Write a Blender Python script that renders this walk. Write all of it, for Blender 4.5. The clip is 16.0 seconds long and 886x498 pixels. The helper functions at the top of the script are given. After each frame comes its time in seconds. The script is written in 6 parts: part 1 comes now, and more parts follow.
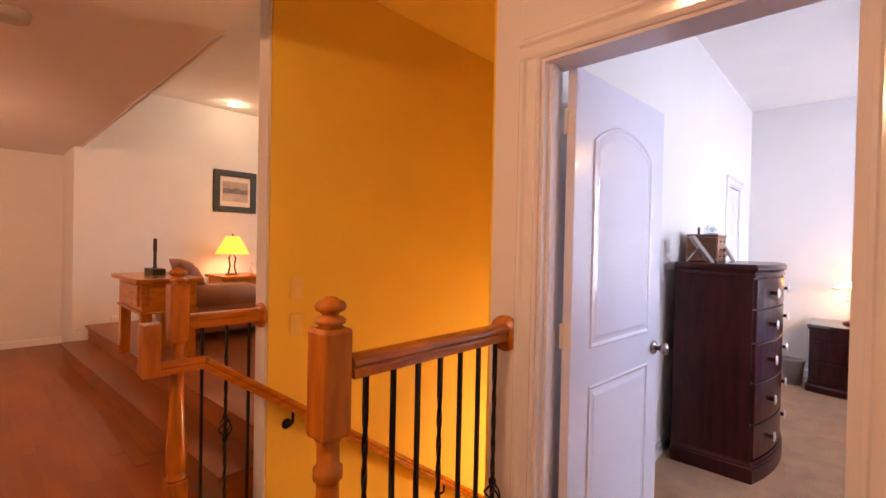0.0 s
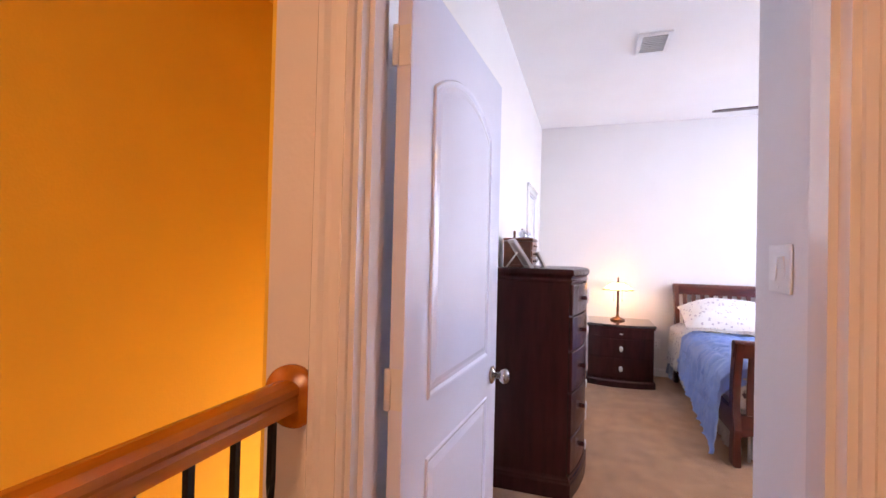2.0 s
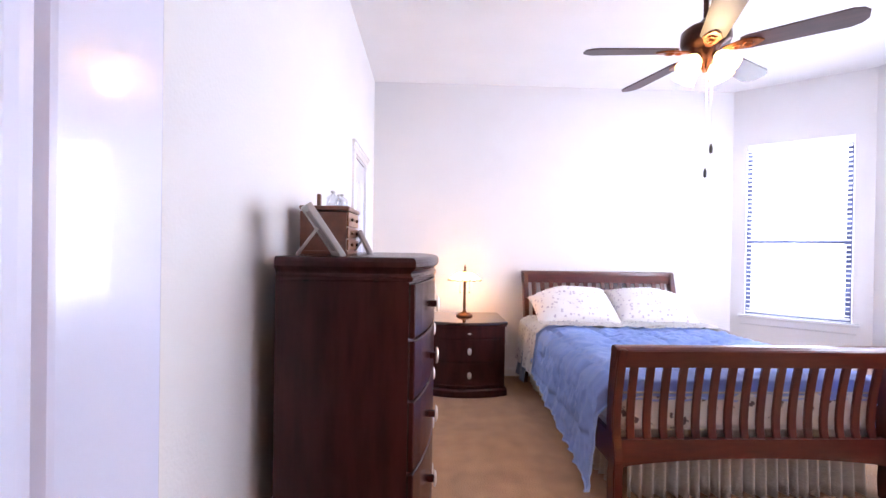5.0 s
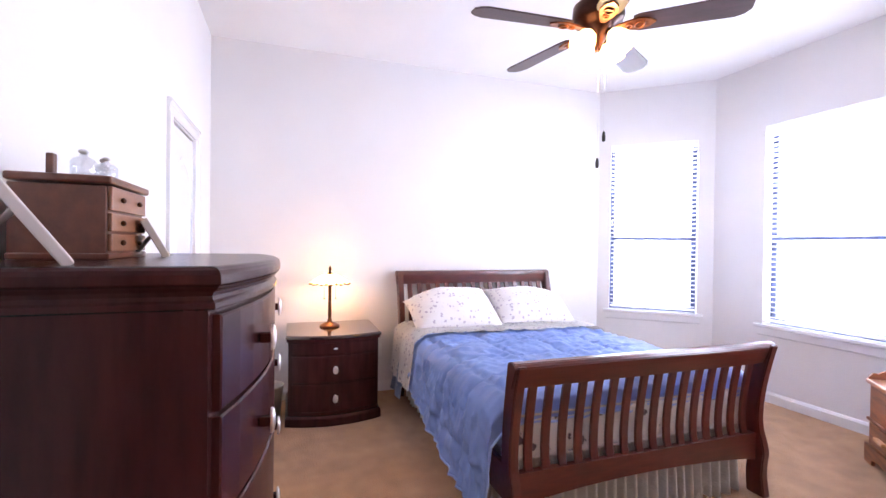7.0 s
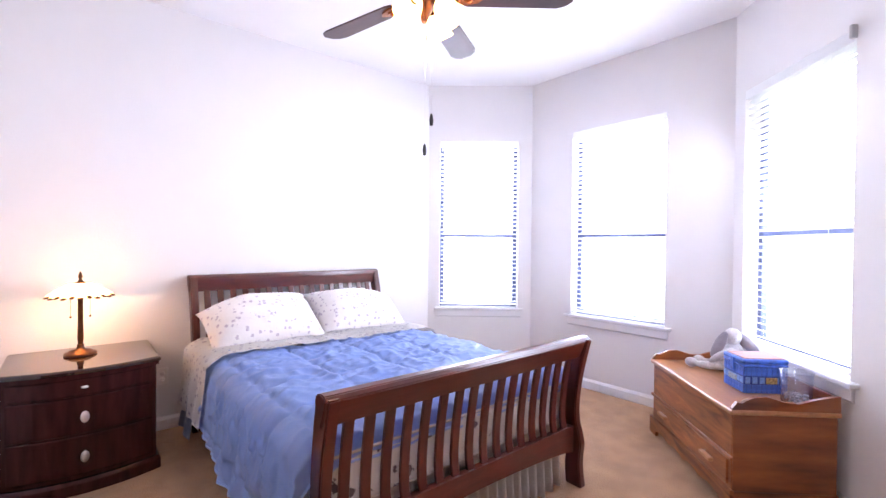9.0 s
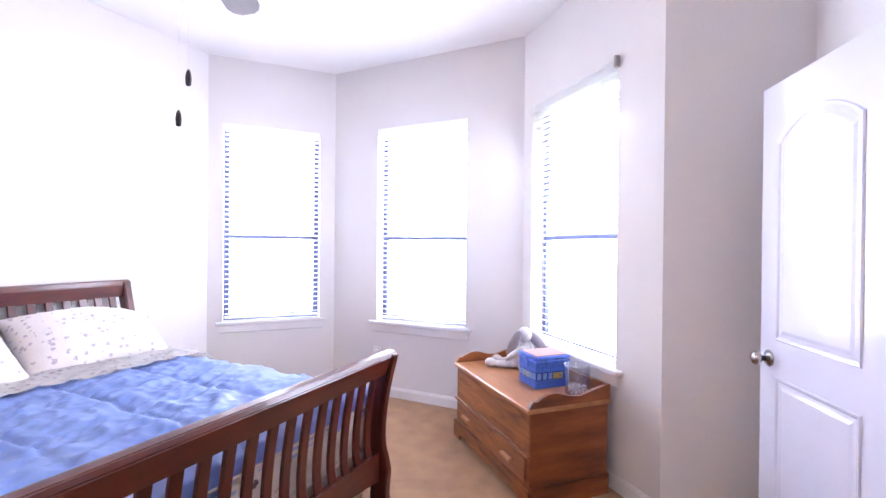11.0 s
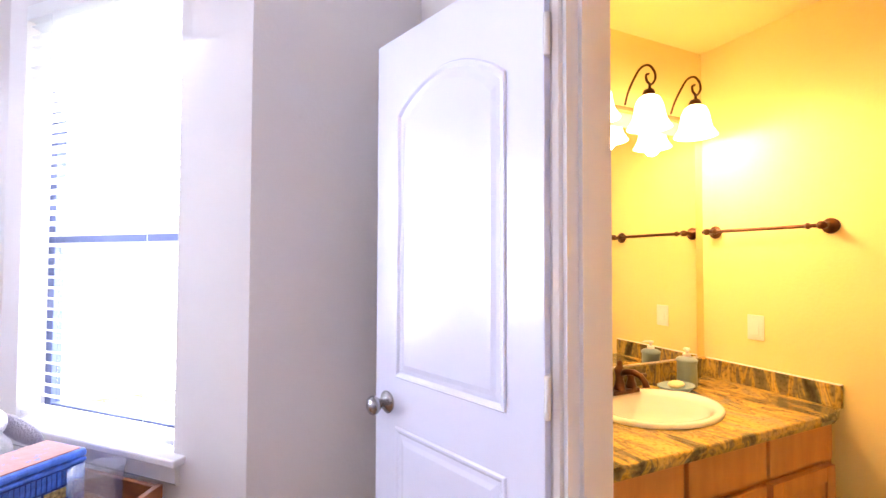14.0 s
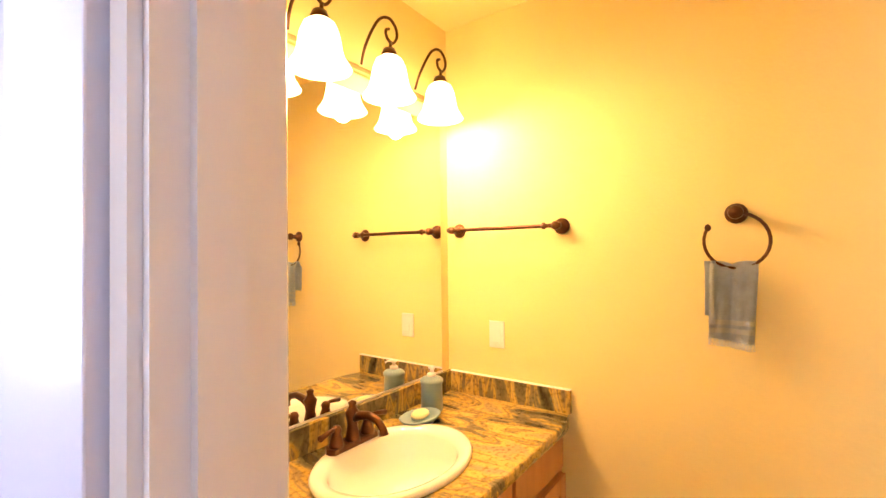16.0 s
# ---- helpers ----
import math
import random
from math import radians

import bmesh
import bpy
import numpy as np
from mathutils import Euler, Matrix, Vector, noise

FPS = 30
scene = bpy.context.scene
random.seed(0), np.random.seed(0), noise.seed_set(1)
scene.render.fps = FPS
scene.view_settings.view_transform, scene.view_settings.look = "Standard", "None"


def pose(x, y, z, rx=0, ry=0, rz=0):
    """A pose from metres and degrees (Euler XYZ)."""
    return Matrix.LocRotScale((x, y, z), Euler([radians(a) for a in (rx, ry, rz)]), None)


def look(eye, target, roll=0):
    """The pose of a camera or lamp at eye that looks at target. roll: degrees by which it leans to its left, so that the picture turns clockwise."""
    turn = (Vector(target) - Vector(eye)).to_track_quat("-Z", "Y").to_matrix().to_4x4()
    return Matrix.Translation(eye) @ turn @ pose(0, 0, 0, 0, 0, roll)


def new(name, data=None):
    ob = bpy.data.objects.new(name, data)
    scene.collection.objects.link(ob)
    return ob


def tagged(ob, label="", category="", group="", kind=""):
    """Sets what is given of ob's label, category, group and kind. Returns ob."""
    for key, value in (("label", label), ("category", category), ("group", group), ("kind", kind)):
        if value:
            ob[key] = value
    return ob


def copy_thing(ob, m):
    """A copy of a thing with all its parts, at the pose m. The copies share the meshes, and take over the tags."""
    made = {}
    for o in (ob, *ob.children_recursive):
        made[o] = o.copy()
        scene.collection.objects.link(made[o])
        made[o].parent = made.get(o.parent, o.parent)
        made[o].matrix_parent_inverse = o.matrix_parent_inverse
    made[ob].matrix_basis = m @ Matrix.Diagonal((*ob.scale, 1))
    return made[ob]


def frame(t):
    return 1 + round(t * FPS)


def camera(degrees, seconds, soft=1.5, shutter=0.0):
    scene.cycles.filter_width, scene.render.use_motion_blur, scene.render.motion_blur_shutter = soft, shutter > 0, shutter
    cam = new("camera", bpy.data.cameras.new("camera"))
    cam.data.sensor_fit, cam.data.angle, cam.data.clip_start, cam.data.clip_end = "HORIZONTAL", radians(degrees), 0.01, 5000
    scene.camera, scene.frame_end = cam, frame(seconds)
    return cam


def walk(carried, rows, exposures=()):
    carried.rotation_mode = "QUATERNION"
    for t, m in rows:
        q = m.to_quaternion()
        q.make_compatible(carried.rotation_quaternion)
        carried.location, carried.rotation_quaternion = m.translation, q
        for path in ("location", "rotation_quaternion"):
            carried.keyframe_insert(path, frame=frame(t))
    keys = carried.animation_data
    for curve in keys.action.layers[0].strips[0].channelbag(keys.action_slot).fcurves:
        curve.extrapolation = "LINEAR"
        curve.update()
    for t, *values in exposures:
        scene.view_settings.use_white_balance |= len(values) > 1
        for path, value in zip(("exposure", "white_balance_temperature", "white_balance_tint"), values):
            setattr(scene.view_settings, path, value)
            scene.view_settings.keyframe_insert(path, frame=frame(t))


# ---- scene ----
cam = camera(90.3, 16.0)
PATH = [
    (0, (-0.04, 0.423, 1.38), (1.418, 1.791, 1.355), 1.2),
    (0.5, (0.071, 0.508, 1.374), (1.655, 1.728, 1.367), 0.9),
    (1, (0.212, 0.603, 1.371), (1.915, 1.651, 1.378), 0.7),
    (1.5, (0.345, 0.68, 1.359), (2.155, 1.531, 1.387), 0.7),
    (2, (0.506, 0.771, 1.358), (2.406, 1.394, 1.385), 1.4),
    (2.5, (0.67, 0.799, 1.344), (2.617, 1.258, 1.374), 1.3),
    (3, (0.877, 0.805, 1.348), (2.846, 1.155, 1.366), 1.0),
    (3.5, (1.034, 0.806, 1.345), (3.02, 1.05, 1.348), 0.8),
    (4, (1.254, 0.823, 1.328), (3.25, 0.946, 1.325), 0.8),
    (6.5, (2.149, 0.758, 1.336), (4.096, 0.298, 1.318), 0.8),
    (7, (2.24, 0.723, 1.335), (4.132, 0.076, 1.317), 0.7),
    (7.5, (2.324, 0.638, 1.339), (4.158, -0.159, 1.314), 0.7),
    (8, (2.392, 0.564, 1.334), (4.152, -0.386, 1.315), 0.6),
    (8.5, (2.47, 0.501, 1.328), (4.127, -0.619, 1.31), 0.6),
    (9, (2.546, 0.457, 1.34), (4.08, -0.826, 1.316), 0.5),
    (11.5, (2.762, 0.028, 1.354), (3.401, -1.867, 1.355), 0.4),
    (12, (2.792, -0.124, 1.356), (3.173, -2.087, 1.367), 0.2),
    (12.5, (2.857, -0.249, 1.361), (2.889, -2.248, 1.377), 0.3),
    (13, (2.885, -0.38, 1.355), (2.572, -2.356, 1.383), 0.1),
    (13.5, (2.794, -0.555, 1.346), (2.242, -2.477, 1.381), 0.5),
    (14, (2.705, -0.716, 1.341), (1.884, -2.54, 1.395), 0.2),
    (14.5, (2.621, -0.851, 1.339), (1.529, -2.525, 1.398), 0.3),
    (15, (2.55, -0.942, 1.356), (1.219, -2.434, 1.403), 0.1),
    (15.5, (2.41, -1.014, 1.35), (0.912, -2.338, 1.405), 0.1),
    (16, (2.248, -1.048, 1.376), (0.622, -2.212, 1.406), -0.6),
]
walk(cam, [(t, look(eye, target, roll)) for t, eye, target, roll in PATH])
scene.view_settings.exposure = 0.22

# ---- light ----
world = bpy.data.worlds.new("sky")
scene.world = world
world.use_nodes = True
wn = world.node_tree
sky = wn.nodes.new("ShaderNodeTexSky")
sky.sky_type, sky.sun_disc, sky.sun_elevation, sky.sun_rotation = "NISHITA", False, radians(48), radians(20)
wn.links.new(sky.outputs[0], wn.nodes["Background"].inputs[0])
wn.nodes["Background"].inputs[1].default_value = 0.12
sun = new("sun", bpy.data.lights.new("sun", "SUN"))
sun.data.energy, sun.data.angle, sun.data.color = 2.5, radians(0.6), (1, 0.95, 0.88)
sun.matrix_world = look((0, 14, 16), (0, 0, 0))


def area_lamp(name, eye, target, width, height, watts, color):
    lamp = new(name, bpy.data.lights.new(name, "AREA"))
    lamp.data.shape, lamp.data.size, lamp.data.size_y = "RECTANGLE", width, height
    lamp.data.energy, lamp.data.color = watts, color
    lamp.matrix_world = look(eye, target)
    return lamp


def bulb(name, at, watts, color, radius=0.03):
    lamp = new(name, bpy.data.lights.new(name, "POINT"))
    lamp.data.energy, lamp.data.color, lamp.data.shadow_soft_size = watts, color, radius
    lamp.location = at
    return lamp


WARM = (1.0, 0.56, 0.22)
HALL = (1.0, 0.50, 0.27)
DAY = (0.70, 0.745, 1.0)
# daylight standing in the three bay openings
area_lamp("window_light", (4.57, -3.46, 1.55), (4.57, 0, 1.3), 0.9, 1.75, 88, DAY)
area_lamp("window_light", (6.06, -2.97, 1.55), (5.0, -2.05, 1.3), 0.9, 1.75, 72, DAY)
area_lamp("window_light", (2.99, -2.92, 1.55), (4.0, -1.9, 0.9), 0.9, 1.75, 96, DAY)
# bulbs of the lit lamps, and added ones for lamps out of view
for x in (0.885, 1.17, 1.455):
    bulb("vanity_bulb", (x, -2.03, 1.89), 16.5, (1.0, 0.575, 0.26), 0.03)
bulb("nightstand_bulb", (5.93, 0.43, 1.02), 8, WARM, 0.03)
bulb("fan_bulb", (4.17, -0.778, 2.27), 9, (1.0, 0.74, 0.50), 0.07)
# added out of view to give the hall its warm light
bulb("unseen_hall_bulb", (-0.7, 1.2, 2.24), 54, HALL, 0.10)
bulb("unseen_hall_bulb", (-0.9, 5.4, 2.24), 85, HALL, 0.10)
# three added bulbs, out of view, that fill the living room with light
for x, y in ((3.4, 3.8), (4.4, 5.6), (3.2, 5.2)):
    bulb("downlight_and_fill_bulb", (x, y, 3.12), 22, (1, 0.66, 0.45), 0.06)
bulb("living_bulb", (2.36, 6.58, 1.32), 14, WARM, 0.04)
bulb("downlight_and_fill_bulb", (2.37, 6.55, 3.12), 3, (1, 0.68, 0.40), 0.06)
# no fixture here: added for the light that rises up the yellow wall
bulb("unseen_stair_bulb", (3.3, 1.70, -0.30), 46, (1.0, 0.62, 0.38), 0.10)

# ---- materials ----
def material(name, color, rough=0.5, metal=0.0, vary=0.06, scale=6.0, bump=0.0, grain=120.0, coat=0.0, sheen=0.0, islands=0.0, stretch=(1, 1, 1)):
    """Principled surface with broad mottling, fine grain relief and, where wanted, a change from piece to piece."""
    m = bpy.data.materials.new(name)
    m.use_nodes = True
    t = m.node_tree
    b = t.nodes["Principled BSDF"]
    b.inputs["Roughness"].default_value, b.inputs["Metallic"].default_value = rough, metal
    b.inputs["Coat Weight"].default_value, b.inputs["Sheen Weight"].default_value = coat, sheen
    co = t.nodes.new("ShaderNodeTexCoord")
    mp = t.nodes.new("ShaderNodeMapping")
    mp.inputs["Scale"].default_value = stretch
    t.links.new(co.outputs["Object"], mp.inputs[0])
    n = t.nodes.new("ShaderNodeTexNoise")
    n.inputs["Scale"].default_value, n.inputs["Detail"].default_value = scale, 5
    t.links.new(mp.outputs[0], n.inputs["Vector"])
    r = t.nodes.new("ShaderNodeValToRGB")
    lo, hi = [max(0, c * (1 - vary)) for c in color], [min(1, c * (1 + vary)) for c in color]
    r.color_ramp.elements[0].position, r.color_ramp.elements[1].position = 0.3, 0.7
    r.color_ramp.elements[0].color, r.color_ramp.elements[1].color = (*lo, 1), (*hi, 1)
    t.links.new(n.outputs["Fac"], r.inputs[0])
    last = r.outputs[0]
    if islands:
        info = t.nodes.new("ShaderNodeObjectInfo")
        hsv = t.nodes.new("ShaderNodeHueSaturation")
        mr = t.nodes.new("ShaderNodeMapRange")
        mr.inputs[3].default_value, mr.inputs[4].default_value = 1 - islands, 1 + islands
        t.links.new(info.outputs["Random"], mr.inputs[0])
        t.links.new(mr.outputs[0], hsv.inputs["Value"])
        t.links.new(last, hsv.inputs["Color"])
        last = hsv.outputs[0]
    t.links.new(last, b.inputs["Base Color"])
    if bump:
        f = t.nodes.new("ShaderNodeTexNoise")
        f.inputs["Scale"].default_value, f.inputs["Detail"].default_value = grain, 3
        t.links.new(mp.outputs[0], f.inputs["Vector"])
        bp = t.nodes.new("ShaderNodeBump")
        bp.inputs["Strength"].default_value, bp.inputs["Distance"].default_value = bump, 0.01
        t.links.new(f.outputs["Fac"], bp.inputs["Height"])
        t.links.new(bp.outputs[0], b.inputs["Normal"])
    return m


def wood(name, dark, light, rough=0.35, axis=0, scale=9.0, coat=0.25, islands=0.0, bump=0.04):
    """Wood with streaks drawn out along one axis."""
    s = [6.0, 6.0, 6.0]
    s[axis] = 1.0
    m = material(name, [(a + b) / 2 for a, b in zip(dark, light)], rough, 0, 0, scale, bump, 40, coat, 0, islands, s)
    ramp = next(n for n in m.node_tree.nodes if n.type == "VALTORGB").color_ramp
    ramp.elements[0].color, ramp.elements[1].color = (*dark, 1), (*light, 1)
    return m


def spotted(name, ground, spot, scale, size, rough=0.8, bump=0.25):
    """Cloth printed with small scattered motifs."""
    m = material(name, ground, rough, 0, 0.03, 5, bump, 30, 0, 0.3)
    t = m.node_tree
    b = t.nodes["Principled BSDF"]
    ground_out = b.inputs["Base Color"].links[0].from_socket
    co = next(n for n in t.nodes if n.type == "TEX_COORD")
    v = t.nodes.new("ShaderNodeTexVoronoi")
    v.inputs["Scale"].default_value = scale
    t.links.new(co.outputs["Object"], v.inputs["Vector"])
    n = t.nodes.new("ShaderNodeTexNoise")
    n.inputs["Scale"].default_value = scale * 5
    t.links.new(co.outputs["Object"], n.inputs["Vector"])
    add = t.nodes.new("ShaderNodeMath")
    add.operation = "MULTIPLY_ADD"
    add.inputs[1].default_value = 0.55
    t.links.new(n.outputs["Fac"], add.inputs[0])
    t.links.new(v.outputs["Distance"], add.inputs[2])
    r = t.nodes.new("ShaderNodeValToRGB")
    r.color_ramp.elements[0].position, r.color_ramp.elements[1].position = size, size + 0.06
    r.color_ramp.elements[0].color, r.color_ramp.elements[1].color = (1, 1, 1, 1), (0, 0, 0, 1)
    t.links.new(add.outputs[0], r.inputs[0])
    mix = t.nodes.new("ShaderNodeMix")
    mix.data_type = "RGBA"
    mix.inputs[7].default_value = (*spot, 1)
    t.links.new(r.outputs[0], mix.inputs[0])
    t.links.new(ground_out, mix.inputs[6])
    t.links.new(mix.outputs[2], b.inputs["Base Color"])
    return m


def glow(name, color, strength):
    m = bpy.data.materials.new(name)
    m.use_nodes = True
    b = m.node_tree.nodes["Principled BSDF"]
    b.inputs["Base Color"].default_value, b.inputs["Roughness"].default_value = (*color, 1), 0.35
    b.inputs["Emission Color"].default_value, b.inputs["Emission Strength"].default_value = (*color, 1), strength
    return m


def clear_glass(name, tint=(1, 1, 1), rough=0.0, gloss=0.05):
    m = bpy.data.materials.new(name)
    m.use_nodes = True
    t = m.node_tree
    t.nodes.clear()
    out = t.nodes.new("ShaderNodeOutputMaterial")
    tr, gl, mx = (t.nodes.new(k) for k in ("ShaderNodeBsdfTransparent", "ShaderNodeBsdfGlossy", "ShaderNodeMixShader"))
    tr.inputs[0].default_value = (*tint, 1)
    gl.inputs["Roughness"].default_value = 0.02 + rough
    mx.inputs[0].default_value = gloss
    t.links.new(tr.outputs[0], mx.inputs[1])
    t.links.new(gl.outputs[0], mx.inputs[2])
    t.links.new(mx.outputs[0], out.inputs[0])
    return m


def thin_vinyl(m, share):
    """Lets part of the light that falls on a thin surface glow through it."""
    t = m.node_tree
    b, out = t.nodes["Principled BSDF"], t.nodes["Material Output"]
    tl, mx = t.nodes.new("ShaderNodeBsdfTranslucent"), t.nodes.new("ShaderNodeMixShader")
    tl.inputs[0].default_value = (0.86, 0.86, 0.88, 1)
    mx.inputs[0].default_value = share
    t.links.new(b.outputs[0], mx.inputs[1])
    t.links.new(tl.outputs[0], mx.inputs[2])
    t.links.new(mx.outputs[0], out.inputs[0])
    return m


WALL = material("off_white_wall_paint", (0.75, 0.73, 0.73), 0.85, 0, 0.02, 2.0, 0.10, 90)
CEIL = material("white_ceiling_paint", (0.87, 0.86, 0.86), 0.9, 0, 0.02, 2.0, 0.15, 60)
GOLD = material("golden_yellow_wall_paint", (0.84, 0.585, 0.078), 0.8, 0, 0.04, 1.5, 0.12, 90)
BATHWALL = material("pale_yellow_wall_paint", (0.83, 0.70, 0.315), 0.8, 0, 0.03, 2.0, 0.10, 90)
TRIM = material("white_gloss_trim_paint", (0.80, 0.79, 0.80), 0.16, 0, 0.02, 3.0, 0.03, 40, 0.2)
# white semi-gloss paint with the blue of the daylight put into its colour
DOOR = material("daylight_tinted_white_door_paint", (0.765, 0.79, 0.95), 0.22, 0, 0.02, 3.0, 0.03, 25, 0.3)
CARPET = material("tan_carpet_pile", (0.43, 0.245, 0.125), 0.97, 0, 0.17, 7.0, 1.0, 110, 0, 0.2)
MAHOG = wood("dark_mahogany", (0.030, 0.0075, 0.0085), (0.050, 0.0130, 0.0140), 0.25, 2, 4, 0.0, 0.0, 0.0)
MAHOG.node_tree.nodes["Principled BSDF"].inputs["Specular IOR Level"].default_value = 0.22
CHERRY = wood("red_cherry_wood", (0.055, 0.0085, 0.006), (0.105, 0.016, 0.010), 0.28, 1, 6, 0.35)
CHERRYV = wood("red_cherry_upright", (0.055, 0.0085, 0.006), (0.105, 0.016, 0.010), 0.28, 2, 6, 0.35)
OAK = wood("honey_oak", (0.31, 0.085, 0.005), (0.50, 0.165, 0.012), 0.25, 0, 5, 0.15)
OAKV = wood("honey_oak_upright", (0.31, 0.085, 0.005), (0.50, 0.165, 0.012), 0.25, 2, 5, 0.15)
for m in (OAK, OAKV):
    m.node_tree.nodes["Principled BSDF"].inputs["Specular IOR Level"].default_value = 0.45
PLANKW = wood("reddish_floor_plank", (0.195, 0.046, 0.006), (0.275, 0.074, 0.011), 0.33, 1, 1.6, 0.05, 0.16, 0.01)
CEDAR = wood("knotty_cedar", (0.12, 0.032, 0.011), (0.44, 0.145, 0.045), 0.3, 0, 2.6, 0.3)
next(n for n in CEDAR.node_tree.nodes if n.type == "TEX_NOISE").inputs["Distortion"].default_value = 1.4
CEDARE = wood("knotty_cedar_end", (0.10, 0.027, 0.010), (0.38, 0.12, 0.038), 0.3, 1, 2.0, 0.3)
PLANKW.node_tree.nodes["Principled BSDF"].inputs["Specular IOR Level"].default_value = 0.35
BOXWOOD = wood("brown_box_wood", (0.10, 0.030, 0.014), (0.17, 0.052, 0.024), 0.35, 0, 5, 0.2)
MAPLE = wood("honey_maple_cabinet", (0.47, 0.20, 0.060), (0.58, 0.27, 0.088), 0.35, 2, 4, 0.2)
BLADEW = wood("dark_fan_blade_wood", (0.035, 0.014, 0.018), (0.06, 0.024, 0.028), 0.45, 0, 5, 0.0)
IRON = material("black_wrought_iron", (0.012, 0.012, 0.013), 0.45, 0.6, 0.1, 20, 0.1)
BRONZE = material("oil_rubbed_bronze", (0.085, 0.036, 0.018), 0.35, 0.8, 0.3, 30, 0.05)
FANMETAL = material("aged_fan_bronze", (0.055, 0.02, 0.014), 0.32, 0.8, 0.3, 25, 0.05)
NICKEL = material("brushed_nickel", (0.40, 0.38, 0.38), 0.2, 1.0, 0.05, 20)
PEWTER = material("pale_pewter", (0.70, 0.68, 0.68), 0.3, 0.9, 0.1, 60, 0.1)
PLASTIC = material("white_plastic", (0.82, 0.81, 0.80), 0.35, 0, 0.01, 4)
BLUE = material("blue_quilted_cotton", (0.38, 0.54, 1.0), 0.45, 0, 0.08, 4, 0.25, 24, 0, 0.0)
PRINT = spotted("white_printed_cotton", (0.74, 0.71, 0.71), (0.46, 0.41, 0.48), 24, 0.505)
SHEETP = spotted("cream_printed_sheet", (0.86, 0.83, 0.81), (0.10, 0.08, 0.10), 11, 0.44)
RUFFLE = material("cream_cotton_ruffle", (0.74, 0.69, 0.64), 0.9, 0, 0.04, 6, 0.3, 40)
FRAME = material("bronze_window_frame", (0.07, 0.09, 0.19), 0.5, 0.1, 0.1, 8)
SLAT = thin_vinyl(material("white_blind_slat", (0.84, 0.84, 0.86), 0.45, 0, 0.01, 5), 0.45)
GLASS = clear_glass("window_glass")
BOTTLEG = clear_glass("bottle_glass", (0.86, 0.89, 0.93), 0.0, 0.22)
MIRROR = material("silvered_mirror", (0.93, 0.93, 0.92), 0.0, 1.0, 0.0, 1)
SHADEG = glow("lit_frosted_glass", (1.0, 0.72, 0.36), 9.0)
FANGLASS = glow("lit_fan_glass", (1.0, 0.66, 0.28), 7.0)
LAMPG = glow("lit_lamp_glass", (1.0, 0.62, 0.24), 7.0)
LAMPSHADE = glow("lit_yellow_fabric_shade", (1.0, 0.42, 0.05), 1.6)
CANGLOW = glow("lit_downlight_lens", (1.0, 0.75, 0.5), 5.0)
PORCELAIN = material("white_porcelain", (0.86, 0.85, 0.82), 0.08, 0, 0.01, 3, 0, 1, 0.5)
LEATHER = material("tan_brown_leather", (0.22, 0.075, 0.034), 0.32, 0, 0.15, 5, 0.15, 60)
TEAL = material("blue_grey_ceramic", (0.22, 0.33, 0.40), 0.35, 0, 0.08, 12)
TOWEL = material("blue_grey_terry_towel", (0.52, 0.63, 0.78), 0.95, 0, 0.12, 40, 0.8, 350, 0, 0.5)
TOWELS = material("pale_towel_stripe", (0.66, 0.72, 0.78), 0.95, 0, 0.1, 40, 0.5, 300)
WICKER = material("blue_wicker", (0.055, 0.15, 0.60), 0.45, 0, 0.3, 30, 0.3, 80)
WICKERD = material("dark_blue_wicker", (0.02, 0.055, 0.28), 0.5, 0, 0.3, 30, 0.3, 80)
PLUSH = material("pale_grey_plush", (0.62, 0.59, 0.60), 0.95, 0, 0.22, 25, 0.7, 160, 0, 0.5)
PLUSHD = material("dark_grey_plush", (0.36, 0.34, 0.38), 0.95, 0, 0.12, 12, 0.7, 160, 0, 0.5)
FRAMEP = material("pale_picture_frame", (0.62, 0.58, 0.55), 0.4, 0, 0.08, 14)
BLACK = material("black_painted_frame", (0.015, 0.014, 0.014), 0.4, 0, 0.2, 10)
PRINTP = material("sepia_landscape_print", (0.42, 0.33, 0.30), 0.6, 0, 0.35, 3.5)
PAPER = material("cream_mount_board", (0.72, 0.64, 0.58), 0.8, 0, 0.03, 5)
BIN = material("grey_bin_plastic", (0.42, 0.40, 0.38), 0.5, 0, 0.06, 10)
SOAP = material("pale_yellow_soap", (0.82, 0.74, 0.42), 0.4, 0, 0.03, 8)
CLEARP = clear_glass("clear_plastic", (0.90, 0.91, 0.95), 0.15, 0.14)
BEADS = material("silver_beads", (0.55, 0.55, 0.58), 0.3, 0.7, 0.5, 90)


